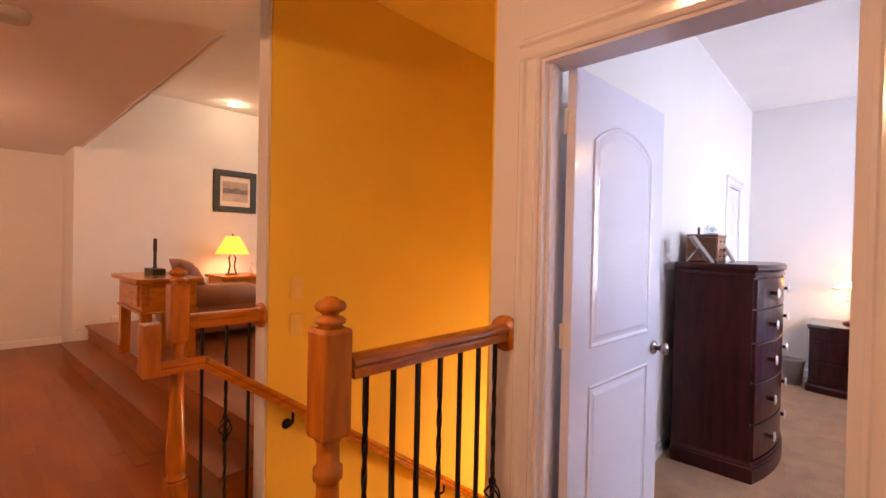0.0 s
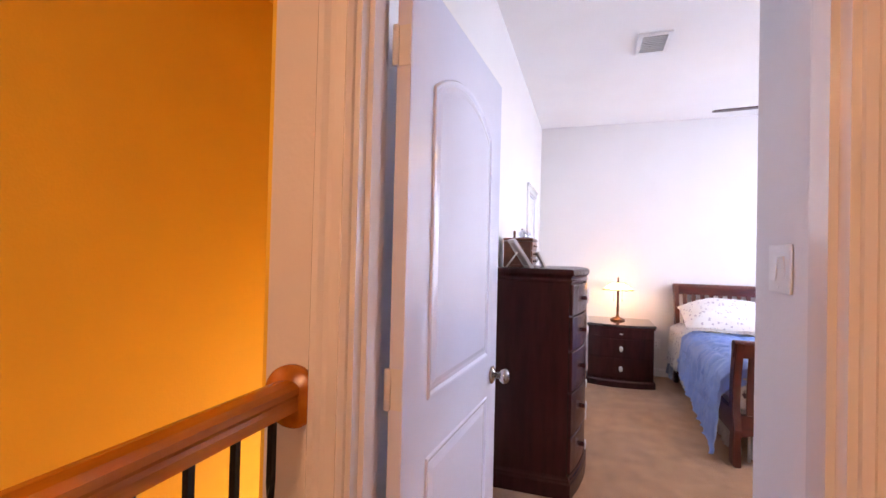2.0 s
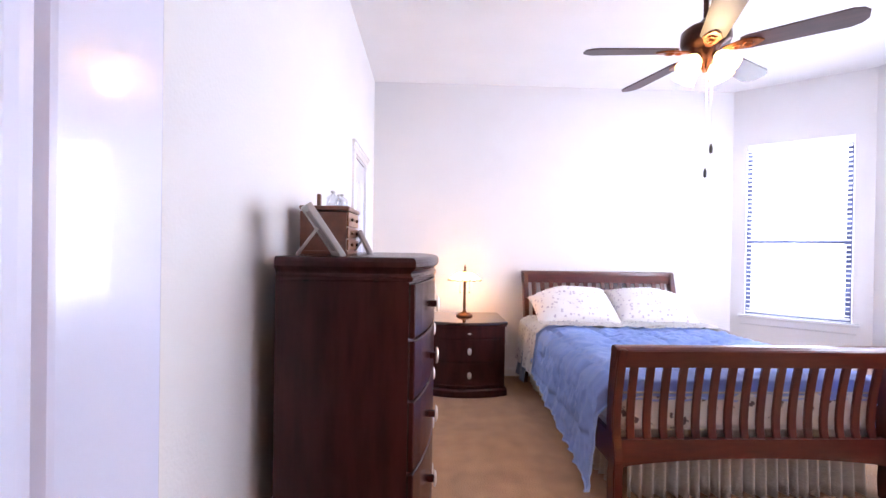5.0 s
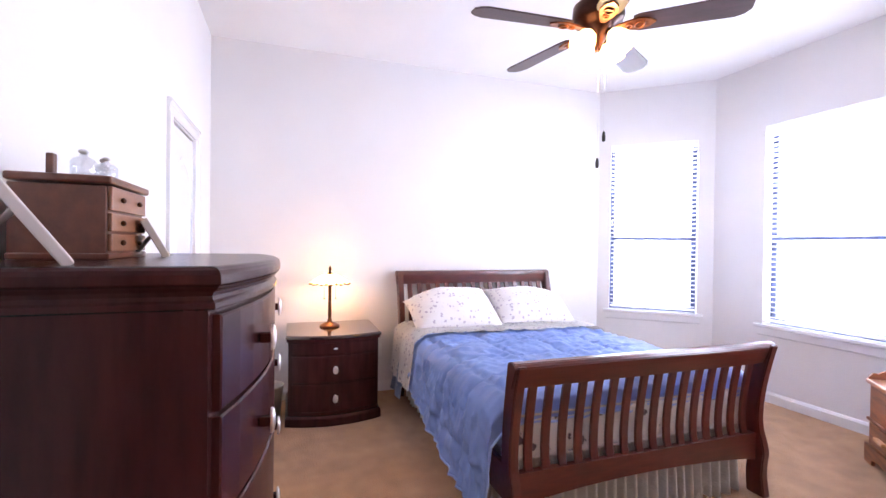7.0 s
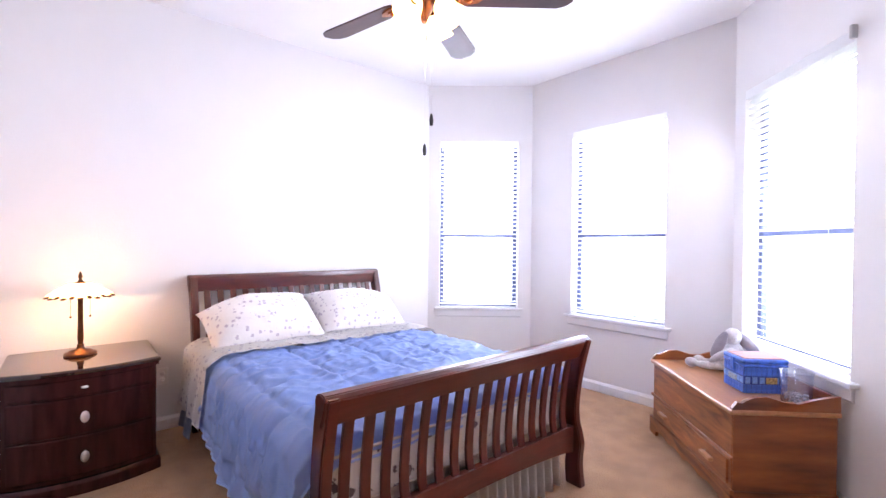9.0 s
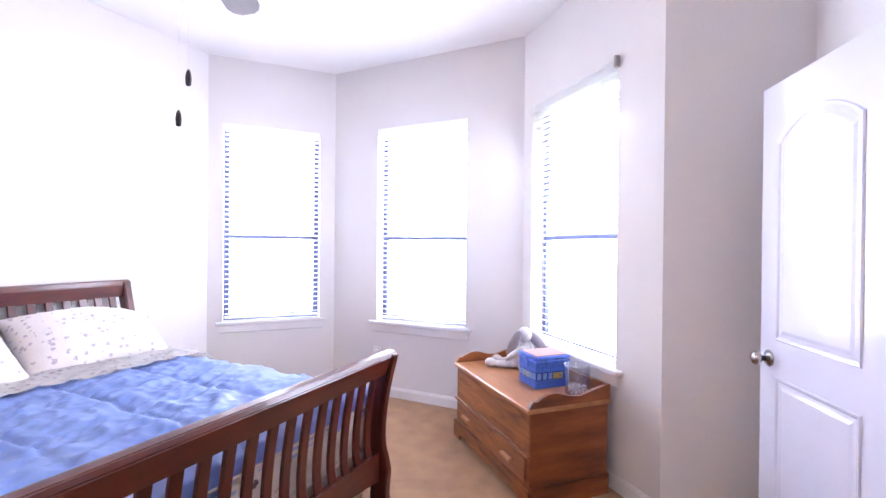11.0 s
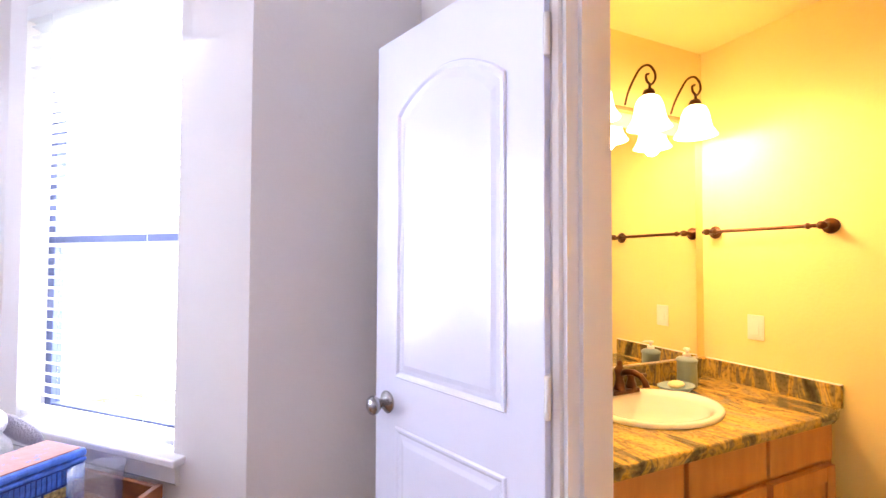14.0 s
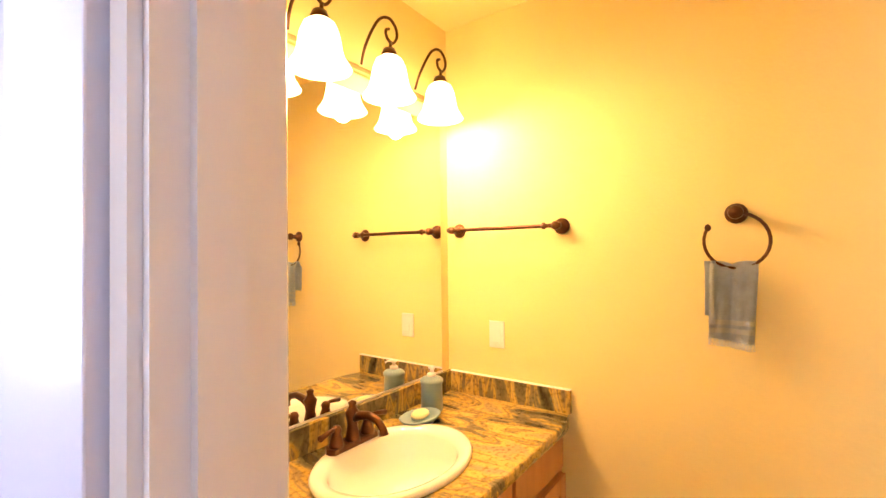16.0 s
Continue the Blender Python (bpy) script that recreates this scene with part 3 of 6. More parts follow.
# ---- hall, stairs and living room shell ----
HC = 2.40
structure("wall_stair", wall_pieces((5.2, 2.62), (1.0, 2.62), 0.12, -2.6, 4.2), GOLD, "golden yellow painted stairwell wall")
structure("wall_stair_end", block(0.985, 0.999, 2.625, 2.735, 0.0, 4.2), WALL, "white painted end of the stairwell wall")
structure("wall_stair_side", block(1.285, 5.2, 1.4115, 1.425, -2.6, 2.86), GOLD, "golden yellow stairwell side wall")
structure("wall_stair_foot", block(5.2, 5.3, 1.425, 2.62, -2.6, 3.2), GOLD, "golden yellow wall at the stair foot")
structure("wall_landing", block(1.28, 1.40, 1.301, 1.411, 0.0, 2.9), WALL, "off-white wall end beside the doorway casing")
structure("wall_stair_below", block(0.5, 5.2, 1.30, 1.40, -2.6, -0.07), WALL, "off-white lower stairwell wall")
structure("ceiling_stair", block(0.796, 5.2, 1.426, 2.619, 2.86, 2.96), GOLD, "golden painted stairwell ceiling", "ceiling")
structure("wall_stair_head", block(0.797, 0.984, 2.621, 2.735, 2.86, 3.35), WALL, "off-white wall over the stair opening")
structure("ceiling_hall", prism([(-3.2, -0.2), (1.279, -0.2), (1.279, 1.41), (0.795, 1.41), (0.795, 6.95), (0.745, 6.95), (0.745, 8.0), (-3.2, 8.0)], HC, HC + 0.70), CEIL, "flat off-white hall ceiling", "ceiling")
structure("ceiling_living", block(0.74, 6.0, 2.74, 6.95, 3.2, 3.3), CEIL, "high off-white living room ceiling", "ceiling")
structure("wall_ceiling_edge", prism([(0.796, 2.74), (0.816, 2.74), (0.816, 6.945), (0.796, 6.945)], HC - 0.004, 3.199), WALL, "white drop between the hall and living room ceilings")
structure("wall_picture", wall_pieces((6.0, 6.95), (0.74, 6.95), 0.12, 0, 3.3), WALL, "off-white living room wall with a framed picture")
structure("wall_picture_end", block(0.74, 0.86, 7.07, 7.9, 0, HC), WALL, "off-white wall corner by the hallway")
structure("wall_hall_end", wall_pieces((0.9, 7.85), (-3.2, 7.85), 0.12, 0, HC), WALL, "off-white wall at the end of the hall")
structure("wall_hall_west", wall_pieces((-3.2, 8.0), (-3.2, -2.0), 0.12, 0, HC), WALL, "off-white hall wall")
structure("wall_hall_south", wall_pieces((-3.2, -0.18), (1.28, -0.18), 0.10, 0, HC), WALL, "off-white hall wall")
structure("wall_living_east", wall_pieces((6.0, 2.6), (6.0, 7.0), 0.12, 0, 3.3), WALL, "off-white living room wall")
structure("floor_hall_base", prism([(-3.2, -0.2), (1.34, -0.2), (1.34, 1.345), (0.60, 1.345), (0.60, 2.62), (0.80, 2.62), (0.80, 8.0), (-3.2, 8.0)], -0.08, -0.002), PLANKW, "reddish wood hall subfloor", "floor")
baseboard((0.74, 7.85), (-3.2, 7.85))
baseboard((6.0, 6.955), (1.1, 6.955)).location = (0, -0.004, 0.34)
part("skirt", prism([(6.93, 0.0), (6.93, 0.30), (6.945, 0.30), (6.945, 0.0)], 0.78, 1.06, "x"), TRIM, bpy.data.objects["wall_picture"], "white skirt board beside the steps")

living = structure("floor_living", prism([(1.07, 2.745), (6.0, 2.745), (6.0, 6.95), (0.88, 6.95)], -0.1, 0.325), PLANKW, "reddish wood raised living room floor", "floor")
step_a = structure("step_lower", prism([(0.845, 2.745), (1.069, 2.745), (0.879, 6.94), (0.655, 6.94)], -0.1, 0.145), PLANKW, "reddish wood step up to the living room", "step")
part("tread", prism([(0.815, 2.745), (1.071, 2.745), (0.881, 6.94), (0.625, 6.94)], 0.146, 0.171), PLANKW, step_a)
part("tread", prism([(1.04, 2.745), (5.99, 2.745), (5.99, 6.94), (0.85, 6.94)], 0.326, 0.343), PLANKW, living)

stairs = structure("staircase", block(0.60, 0.62, 1.40, 2.62, -2.6, -0.03), OAK, "carpeted stairs going down beside the yellow wall", "stairs")
for k in range(12):
    x, z = 0.62 + 0.26 * k, -0.185 * (k + 1)
    part("tread", block(x, x + 0.29, 1.401, 2.619, z - 0.04, z, 0.012), CARPET, stairs)
    part("riser", block(x + 0.26, x + 0.275, 1.401, 2.619, z - 0.22, z - 0.04), CARPET, stairs)


# ---- stair railings ----
def newel(at, label):
    t = thing("newel_post", at, label, "newel post", "stair newel posts")
    part("base", block(-0.040, 0.040, -0.040, 0.040, 0.0, 0.30, 0.006), OAKV, t)
    part("turned_shaft", lathe([(0.040, 0.30), (0.044, 0.315), (0.034, 0.33), (0.040, 0.345), (0.043, 0.40), (0.036, 0.52), (0.029, 0.70), (0.027, 0.80), (0.027, 0.81), (0.035, 0.818), (0.035, 0.842), (0.027, 0.85), (0.027, 0.895), (0.034, 0.916)], 20), OAKV, t)
    part("block", block(-0.040, 0.040, -0.040, 0.040, 0.916, 1.176, 0.010), OAKV, t)
    part("finial", lathe([(0.034, 1.176), (0.026, 1.181), (0.036, 1.187), (0.037, 1.194), (0.031, 1.200), (0.020, 1.204), (0.021, 1.210), (0.034, 1.217), (0.038, 1.226), (0.033, 1.236), (0.020, 1.242), (0.012, 1.248), (0.0, 1.250)], 20), OAKV, t)
    return t


RAIL = [(-0.030, 0.0), (0.030, 0.0), (0.030, 0.022), (0.026, 0.030), (0.032, 0.040), (0.031, 0.054), (0.020, 0.064), (0.0, 0.068), (-0.020, 0.064), (-0.031, 0.054), (-0.032, 0.040), (-0.026, 0.030), (-0.030, 0.022)]


def baluster(parent, x, y, z0, z1, fancy):
    """A thin iron baluster; every third carries a twisted stretch and a basket."""
    bm = bmesh.new()
    mid = (z0 + z1) / 2 - 0.03
    n = 40
    rows = []
    for k in range(n + 1):
        z = z0 + (z1 - z0) * k / n
        if fancy:
            tw = math.radians(900) * max(0.0, min(1.0, (z - z0 - 0.12) / (z1 - z0 - 0.24)))
        else:
            tw = 0.0
        r = 0.0085
        rows.append([bm.verts.new((x + r * math.cos(tw + 0.785 + 1.5708 * j), y + r * math.sin(tw + 0.785 + 1.5708 * j), z)) for j in range(4)])
    for a, b in zip(rows, rows[1:]):
        for j in range(4):
            bm.faces.new((a[j], a[(j + 1) % 4], b[(j + 1) % 4], b[j]))
    b = part("baluster", bm, IRON, parent, "black twisted iron baluster with a basket" if fancy else "")
    if fancy:
        for j in range(4):
            pts = []
            for k in range(13):
                u = k / 12
                r, a = 0.004 + 0.026 * math.sin(math.pi * u), 1.5708 * j + 3.1416 * u
                pts.append((x + r * math.cos(a), y + r * math.sin(a), mid - 0.05 + 0.10 * u))
            part("basket_wire", tube(pts, 0.004, 6), IRON, b)
        for z in (mid - 0.055, mid + 0.055):
            part("collar", lathe([(0.009, -0.012), (0.014, -0.006), (0.014, 0.006), (0.009, 0.012)], 10, (x, y, z)), IRON, b)


def rosette(parent, x, y, z):
    part("rosette", lathe([(0.064, 0.0), (0.064, 0.012), (0.058, 0.019), (0.049, 0.020), (0.045, 0.026), (0.0, 0.027)], 32, (0, 0, 0), None, pose(x, y, z, 0, -90, 0)), OAK, parent, "round oak wall rosette")


near_newel = newel((0.54, 1.328, 0.0), "honey oak turned newel post with a ball finial")
far_newel = newel((0.585, 2.62, 0.0), "honey oak turned newel post beside the living room steps")
guard = thing("stair_railing", (0, 0, 0), "oak handrail with black iron balusters by the bedroom door", "railing", "stair railings")
part("handrail", prism([(1.338 + a * 0.95, 1.043 + b * 0.84) for a, b in RAIL], 0.60, 1.275, "x"), OAK, guard, "honey oak handrail")
rosette(guard, 1.279, 1.340, 1.062)
for k in range(7):
    baluster(guard, 0.655 + 0.093 * k, 1.338, 0.0, 1.046, k % 3 == 0)
guard2 = thing("stair_railing", (0, 0, 0), "short oak handrail with black iron balusters by the steps", "railing", "stair railings")
part("handrail", prism([(2.66 + a, 0.965 + b) for a, b in RAIL], 0.63, 0.982, "x"), OAK, guard2, "honey oak handrail")
rosette(guard2, 0.984, 2.66, 0.99)
for k in range(3):
    baluster(guard2, 0.70 + 0.11 * k, 2.66, 0.0, 0.968, k == 1)
descend = thing("stair_handrail", (0, 0, 0), "honey oak handrail going down the yellow wall", "handrail")
a0, a1 = Vector((0.66, 2.55, 0.80)), Vector((3.6, 2.55, -1.29))
length = (a1 - a0).length
bm = prism([(a * 0.8, b * 0.8) for a, b in RAIL], 0.0, length, "x")
bmesh.ops.transform(bm, matrix=pose(*a0, 0, math.degrees(math.atan2(a0.z - a1.z, a1.x - a0.x)), 0), verts=bm.verts)
part("rail", bm, OAK, descend)
part("level_end", prism([(2.55 + a * 0.8, 0.80 + b * 0.8) for a, b in RAIL], 0.44, 0.67, "x"), OAK, descend)
part("end_block", block(0.43, 0.50, 2.52, 2.60, 0.80, 1.02, 0.006), OAKV, descend)
for s in (0.55, 2.0):
    p = a0 + (a1 - a0) * (s / length)
    br = part("bracket", tube([(p.x, 2.618, p.z - 0.08), (p.x, 2.58, p.z - 0.075), (p.x, 2.552, p.z - 0.05), (p.x, 2.55, p.z + 0.002)], 0.008, 8), IRON, descend, "black iron wall bracket")
    part("bracket_plate", lathe([(0.028, 0), (0.028, 0.004), (0.016, 0.010)], 16, (0, 0, 0), None, pose(p.x, 2.6195, p.z - 0.08, 90, 0, 0)), IRON, br)

# floor boards of the hall
plank = mesh_of("plank", box(bmesh.new(), -0.0398, 0.0398, -0.6005, 0.6005, -0.012, 0.0, 0.0008), PLANKW)
hall_floor = bpy.data.objects["floor_hall_base"]
rng = random.Random(4)
for i in range(42):
    x = 0.755 - 0.08 * i
    y = 0.45 + rng.random() * 0.9
    while y < 8.3:
        blocked = x > 0.55 and -0.5 < y + 0.6 and y - 0.6 < 2.7 and y + 0.6 > 1.34
        if not blocked and (x > -1.4) and len(hall_floor.children) < 290:
            piece("floor_plank", plank, hall_floor, pose(x, y, 0.0))
        y += 1.202


# ---- bedroom furniture ----
def bow(x0, x1, y, bulge, n=16):
    """Points along a bowed front from x0 to x1, swelling towards -y."""
    return [(x0 + (x1 - x0) * k / n, y - bulge * (1 - (2 * k / n - 1) ** 2)) for k in range(n + 1)]


def bowed(x0, x1, y, back, bulge, z0, z1, n=16):
    return prism(bow(x0, x1, y, bulge, n) + [(x1, back), (x0, back)], z0, z1)


def bowed_front(x0, x1, y, bulge, x_lo, x_hi, z0, z1, thick, n=12):
    """A slab that follows the bow between x_lo and x_hi, with eased edges."""
    def at(x):
        u = (x - x0) / (x1 - x0)
        return y - bulge * (1 - (2 * u - 1) ** 2)
    xs = [x_lo + (x_hi - x_lo) * k / n for k in range(n + 1)]
    bm = bmesh.new()
    loops = []
    for d, e in ((0.0, 0.0), (thick - 0.004, 0.0), (thick, 0.004)):
        lo, hi = z0 + e, z1 - e
        ring = [(min(max(x, x_lo + e), x_hi - e), at(x) - d, lo) for x in xs] + [(min(max(x, x_lo + e), x_hi - e), at(x) - d, hi) for x in reversed(xs)]
        loops.append([bm.verts.new(p) for p in ring])
    for a, b in zip(loops, loops[1:]):
        for k in range(len(a)):
            bm.faces.new((a[k], a[(k + 1) % len(a)], b[(k + 1) % len(a)], b[k]))
    m = len(xs)
    for k in range(n):
        bm.faces.new((loops[-1][k], loops[-1][k + 1], loops[-1][2 * m - 2 - k], loops[-1][2 * m - 1 - k]))
    return bm, at


def bowed_loft(x0, x1, y, back, bulge, levels, n=16):
    """A moulded bowed slab: each level is a height and how far its edge is drawn in."""
    bm, rings = bmesh.new(), []
    for z, e in levels:
        rings.append([bm.verts.new((*p, z)) for p in bow(x0 + e, x1 - e, y + e, bulge, n) + [(x1 - e, back), (x0 + e, back)]])
    for a, b in zip(rings, rings[1:]):
        for k in range(len(a)):
            bm.faces.new((a[k], a[(k + 1) % len(a)], b[(k + 1) % len(a)], b[k]))
    bm.faces.new(rings[0][::-1])
    bm.faces.new(rings[-1])
    return bm


def oval_pull(parent, x, y, z, dark=False):
    """A square dark stem carrying a pale ribbed oval plate."""
    stem = part("pull_stem", block(x - 0.009, x + 0.009, y - 0.026, y, z - 0.011, z + 0.011, 0.002), MAHOG, parent, "dark square drawer pull stem")
    m = pose(x, y - 0.026, z, 90, 0, 0) @ Matrix.Diagonal((0.62, 1.0, 1.0, 1.0))
    part("pull_plate", lathe([(0.0, -0.002), (0.029, -0.002), (0.031, 0.002), (0.026, 0.006), (0.012, 0.009), (0.0, 0.009)], 20, (0, 0, 0), None, m), PEWTER, stem, "pale oval metal plate")


def drawer(parent, x0, x1, y, bulge, lo, hi, z0, z1, pulls):
    bm, at = bowed_front(x0, x1, y, bulge, lo, hi, z0, z1, 0.016)
    d = part("drawer_front", bm, MAHOG, parent)
    for x in pulls:
        oval_pull(d, x, at(x) - 0.016, (z0 + z1) / 2)
    return d


# tall chest of five drawers, its front towards -y
chest = thing("chest_of_drawers", (3.09, 1.285, 0), "tall dark mahogany bow-front chest of five drawers on the carpet", "chest of drawers")
W, FR = 1.00, -0.445
part("carcass", bowed(0.014, W - 0.014, FR + 0.022, 0.0, 0.077, 0.12, 1.225), MAHOG, chest)
part("plinth", bowed_loft(0.0, W, FR, 0.0, 0.085, [(0.0, 0.002), (0.004, 0.0), (0.085, 0.0), (0.094, 0.004), (0.104, 0.005), (0.112, 0.010), (0.124, 0.013)]), MAHOG, chest)
part("cornice", bowed_loft(0.0, W, FR, 0.0, 0.085, [(1.215, 0.014), (1.218, 0.010), (1.228, 0.010), (1.233, 0.014), (1.240, 0.016), (1.248, 0.012), (1.255, 0.005), (1.258, 0.003)]), MAHOG, chest)
part("top", bowed_loft(0.0, W, FR, 0.0, 0.085, [(1.2585, 0.004), (1.262, 0.0), (1.278, 0.0), (1.286, 0.003), (1.291, 0.009), (1.293, 0.014)]), MAHOG, chest)
for z0, z1 in ((0.135, 0.335), (0.345, 0.585), (0.595, 0.82), (0.83, 1.02), (1.03, 1.205)):
    drawer(chest, 0.014, W - 0.014, FR + 0.022, 0.077, 0.030, W - 0.030, z0, z1, (0.24, W - 0.24))

# nightstand, its front towards -x
stand = thing("nightstand", (6.17, 0.415, 0), "dark mahogany bow-front nightstand with polished top beside the bed", "nightstand", "", -90)
W, FR = 0.70, -0.56
part("plinth", bowed_loft(-W / 2, W / 2, FR, 0.0, 0.075, [(0.0, 0.002), (0.004, 0.0), (0.058, 0.0), (0.066, 0.005), (0.075, 0.012)]), MAHOG, stand)
part("carcass", bowed(-W / 2 + 0.02, W / 2 - 0.02, FR + 0.025, 0.0, 0.07, 0.075, 0.625), MAHOG, stand)
part("cornice", bowed(-W / 2 + 0.008, W / 2 - 0.008, FR + 0.008, 0.0, 0.075, 0.615, 0.635), MAHOG, stand)
TOPW = material("polished_mahogany_top", (0.030, 0.012, 0.010), 0.07, 0, 0.2, 8, 0, 1, 0.6)
part("top", bowed_loft(-W / 2, W / 2, FR, 0.0, 0.075, [(0.635, 0.004), (0.638, 0.0), (0.652, 0.0), (0.659, 0.004), (0.662, 0.010)]), TOPW, stand, "polished reflective mahogany top")
for z0, z1, big in ((0.10, 0.305, True), (0.315, 0.51, True), (0.52, 0.605, False)):
    bm, at = bowed_front(-W / 2 + 0.02, W / 2 - 0.02, FR + 0.025, 0.07, -W / 2 + 0.04, W / 2 - 0.04, z0, z1, 0.014)
    d = part("drawer_front", bm, MAHOG, stand)
    if big:
        oval_pull(d, 0.0, at(0.0) - 0.014, (z0 + z1) / 2)
    else:
        part("small_pull", blob([((0.0, at(0.0) - 0.022, 0.565), (0.016, 0.010, 0.007), (0, 0, 0))], 10), PEWTER, d, "small pale metal pull")


# sleigh bed
bed = thing("sleigh_bed", (0, 0, 0), "cherry wood sleigh bed with slatted head and foot boards", "bed")
YA, YB = -0.195, -1.695


def sleigh_profile(x, h, lean, sign, w0=0.05):
    """Centre line of a swept post: foot at the floor, curling outwards at the top."""
    n, out = 14, []
    for k in range(n + 1):
        u = k / n
        z = h * u
        curl = lean * max(0, (u - 0.42) / 0.58) ** 1.7
        out.append((x + sign * (curl - 0.034 * math.sin(math.pi * u) + (0.030 * math.exp(-((u * h - 0.25) / 0.085) ** 2) if sign < 0 else 0)), z, w0 * (1.0 - 0.20 * math.sin(math.pi * u))))
    return out


def post(x, h, lean, sign, y, name):
    prof = sleigh_profile(x, h, lean, sign)
    outline = [(c - w, z) for c, z, w in prof] + [(c + w, z) for c, z, w in reversed(prof)]
    bm = prism(outline, y - 0.024, y + 0.024, "y")
    bmesh.ops.bevel(bm, geom=list(bm.edges), offset=0.006, segments=2, affect="EDGES")
    return part(name, bm, CHERRYV, bed)


def board(x, h, lean, sign, rail_lo, rail_hi, n, top_h, rise=0.0):
    def cx(z):
        u = z / h
        return x + sign * (lean * max(0, (u - 0.42) / 0.58) ** 1.7 - 0.034 * math.sin(math.pi * u) + (0.030 * math.exp(-((u * h - 0.25) / 0.085) ** 2) if sign < 0 else 0))
    for y in (YA, YB):
        post(x, h, lean, sign, y, "post")
    c = cx(h - 0.03)
    crest = [(c - 0.030 * sign, h - top_h), (cx(h - top_h) + 0.022 * sign, h - top_h), (c + 0.036 * sign, h - 0.035), (c + 0.045 * sign, h - 0.008), (c + 0.030 * sign, h + 0.010), (c, h + 0.014), (c - 0.030 * sign, h + 0.004), (c - 0.036 * sign, h - 0.020)]
    bm = prism(crest, YB - 0.03, YA + 0.03, "y")
    bmesh.ops.bevel(bm, geom=list(bm.edges), offset=0.004, segments=2, affect="EDGES")
    part("crest_rail", bm, CHERRY, bed)
    y0, y1 = YB + 0.025, YA - 0.025
    low = [(y1 - (y1 - y0) * k / 20, rail_lo + rise * math.sin(math.pi * k / 20) ** 0.7) for k in range(21)]
    lo = prism([(y0, rail_hi), (y1, rail_hi)] + low, x - 0.018 - 0.018 * sign, x + 0.018 - 0.018 * sign, "x")
    part("lower_rail", lo, CHERRY, bed)
    zs = [rail_hi - 0.005 + (h - top_h + 0.01 - rail_hi) * k / 8 for k in range(9)]
    outline = [(cx(z) - 0.009, z) for z in zs] + [(cx(z) + 0.009, z) for z in reversed(zs)]
    bm = prism(outline, -0.021, 0.021, "y")
    bmesh.ops.bevel(bm, geom=list(bm.edges), offset=0.003, segments=1, affect="EDGES")
    me = mesh_of("slat", bm, CHERRYV)
    for k in range(n):
        piece("slat", me, bed, pose(0, YA + (YB - YA) * (k + 1) / (n + 1), 0))


board(3.945, 0.825, 0.030, -1, 0.19, 0.335, 16, 0.105, 0.045)
board(6.05, 1.085, 0.09, 1, 0.25, 0.45, 16, 0.105)
for y in (YA + 0.005, YB - 0.005):
    part("side_rail", block(3.99, 6.03, y - 0.014, y + 0.014, 0.20, 0.36, 0.004), CHERRY, bed)

mattress = tagged(new("mattress", mesh_of("mattress", block(4.00, 6.00, YB + 0.03, YA - 0.03, 0.34, 0.59, 0.05), SHEETP)), "mattress in a cream printed sheet on the bed", "mattress")
for zp in (0.365, 0.565):
    part("piping", tube([(4.002, YB + 0.06, zp), (4.002, YA - 0.06, zp), (4.05, YA - 0.031, zp), (5.97, YA - 0.031, zp), (5.998, YA - 0.06, zp), (5.998, YB + 0.06, zp), (5.97, YB + 0.031, zp), (4.05, YB + 0.031, zp), (4.002, YB + 0.06, zp)], 0.006, 6), RUFFLE, mattress)
box_spring = tagged(new("box_spring", mesh_of("box_spring", block(4.01, 6.00, YB + 0.035, YA - 0.035, 0.20, 0.34, 0.02), RUFFLE)), "cream covered box spring under the mattress", "box spring")


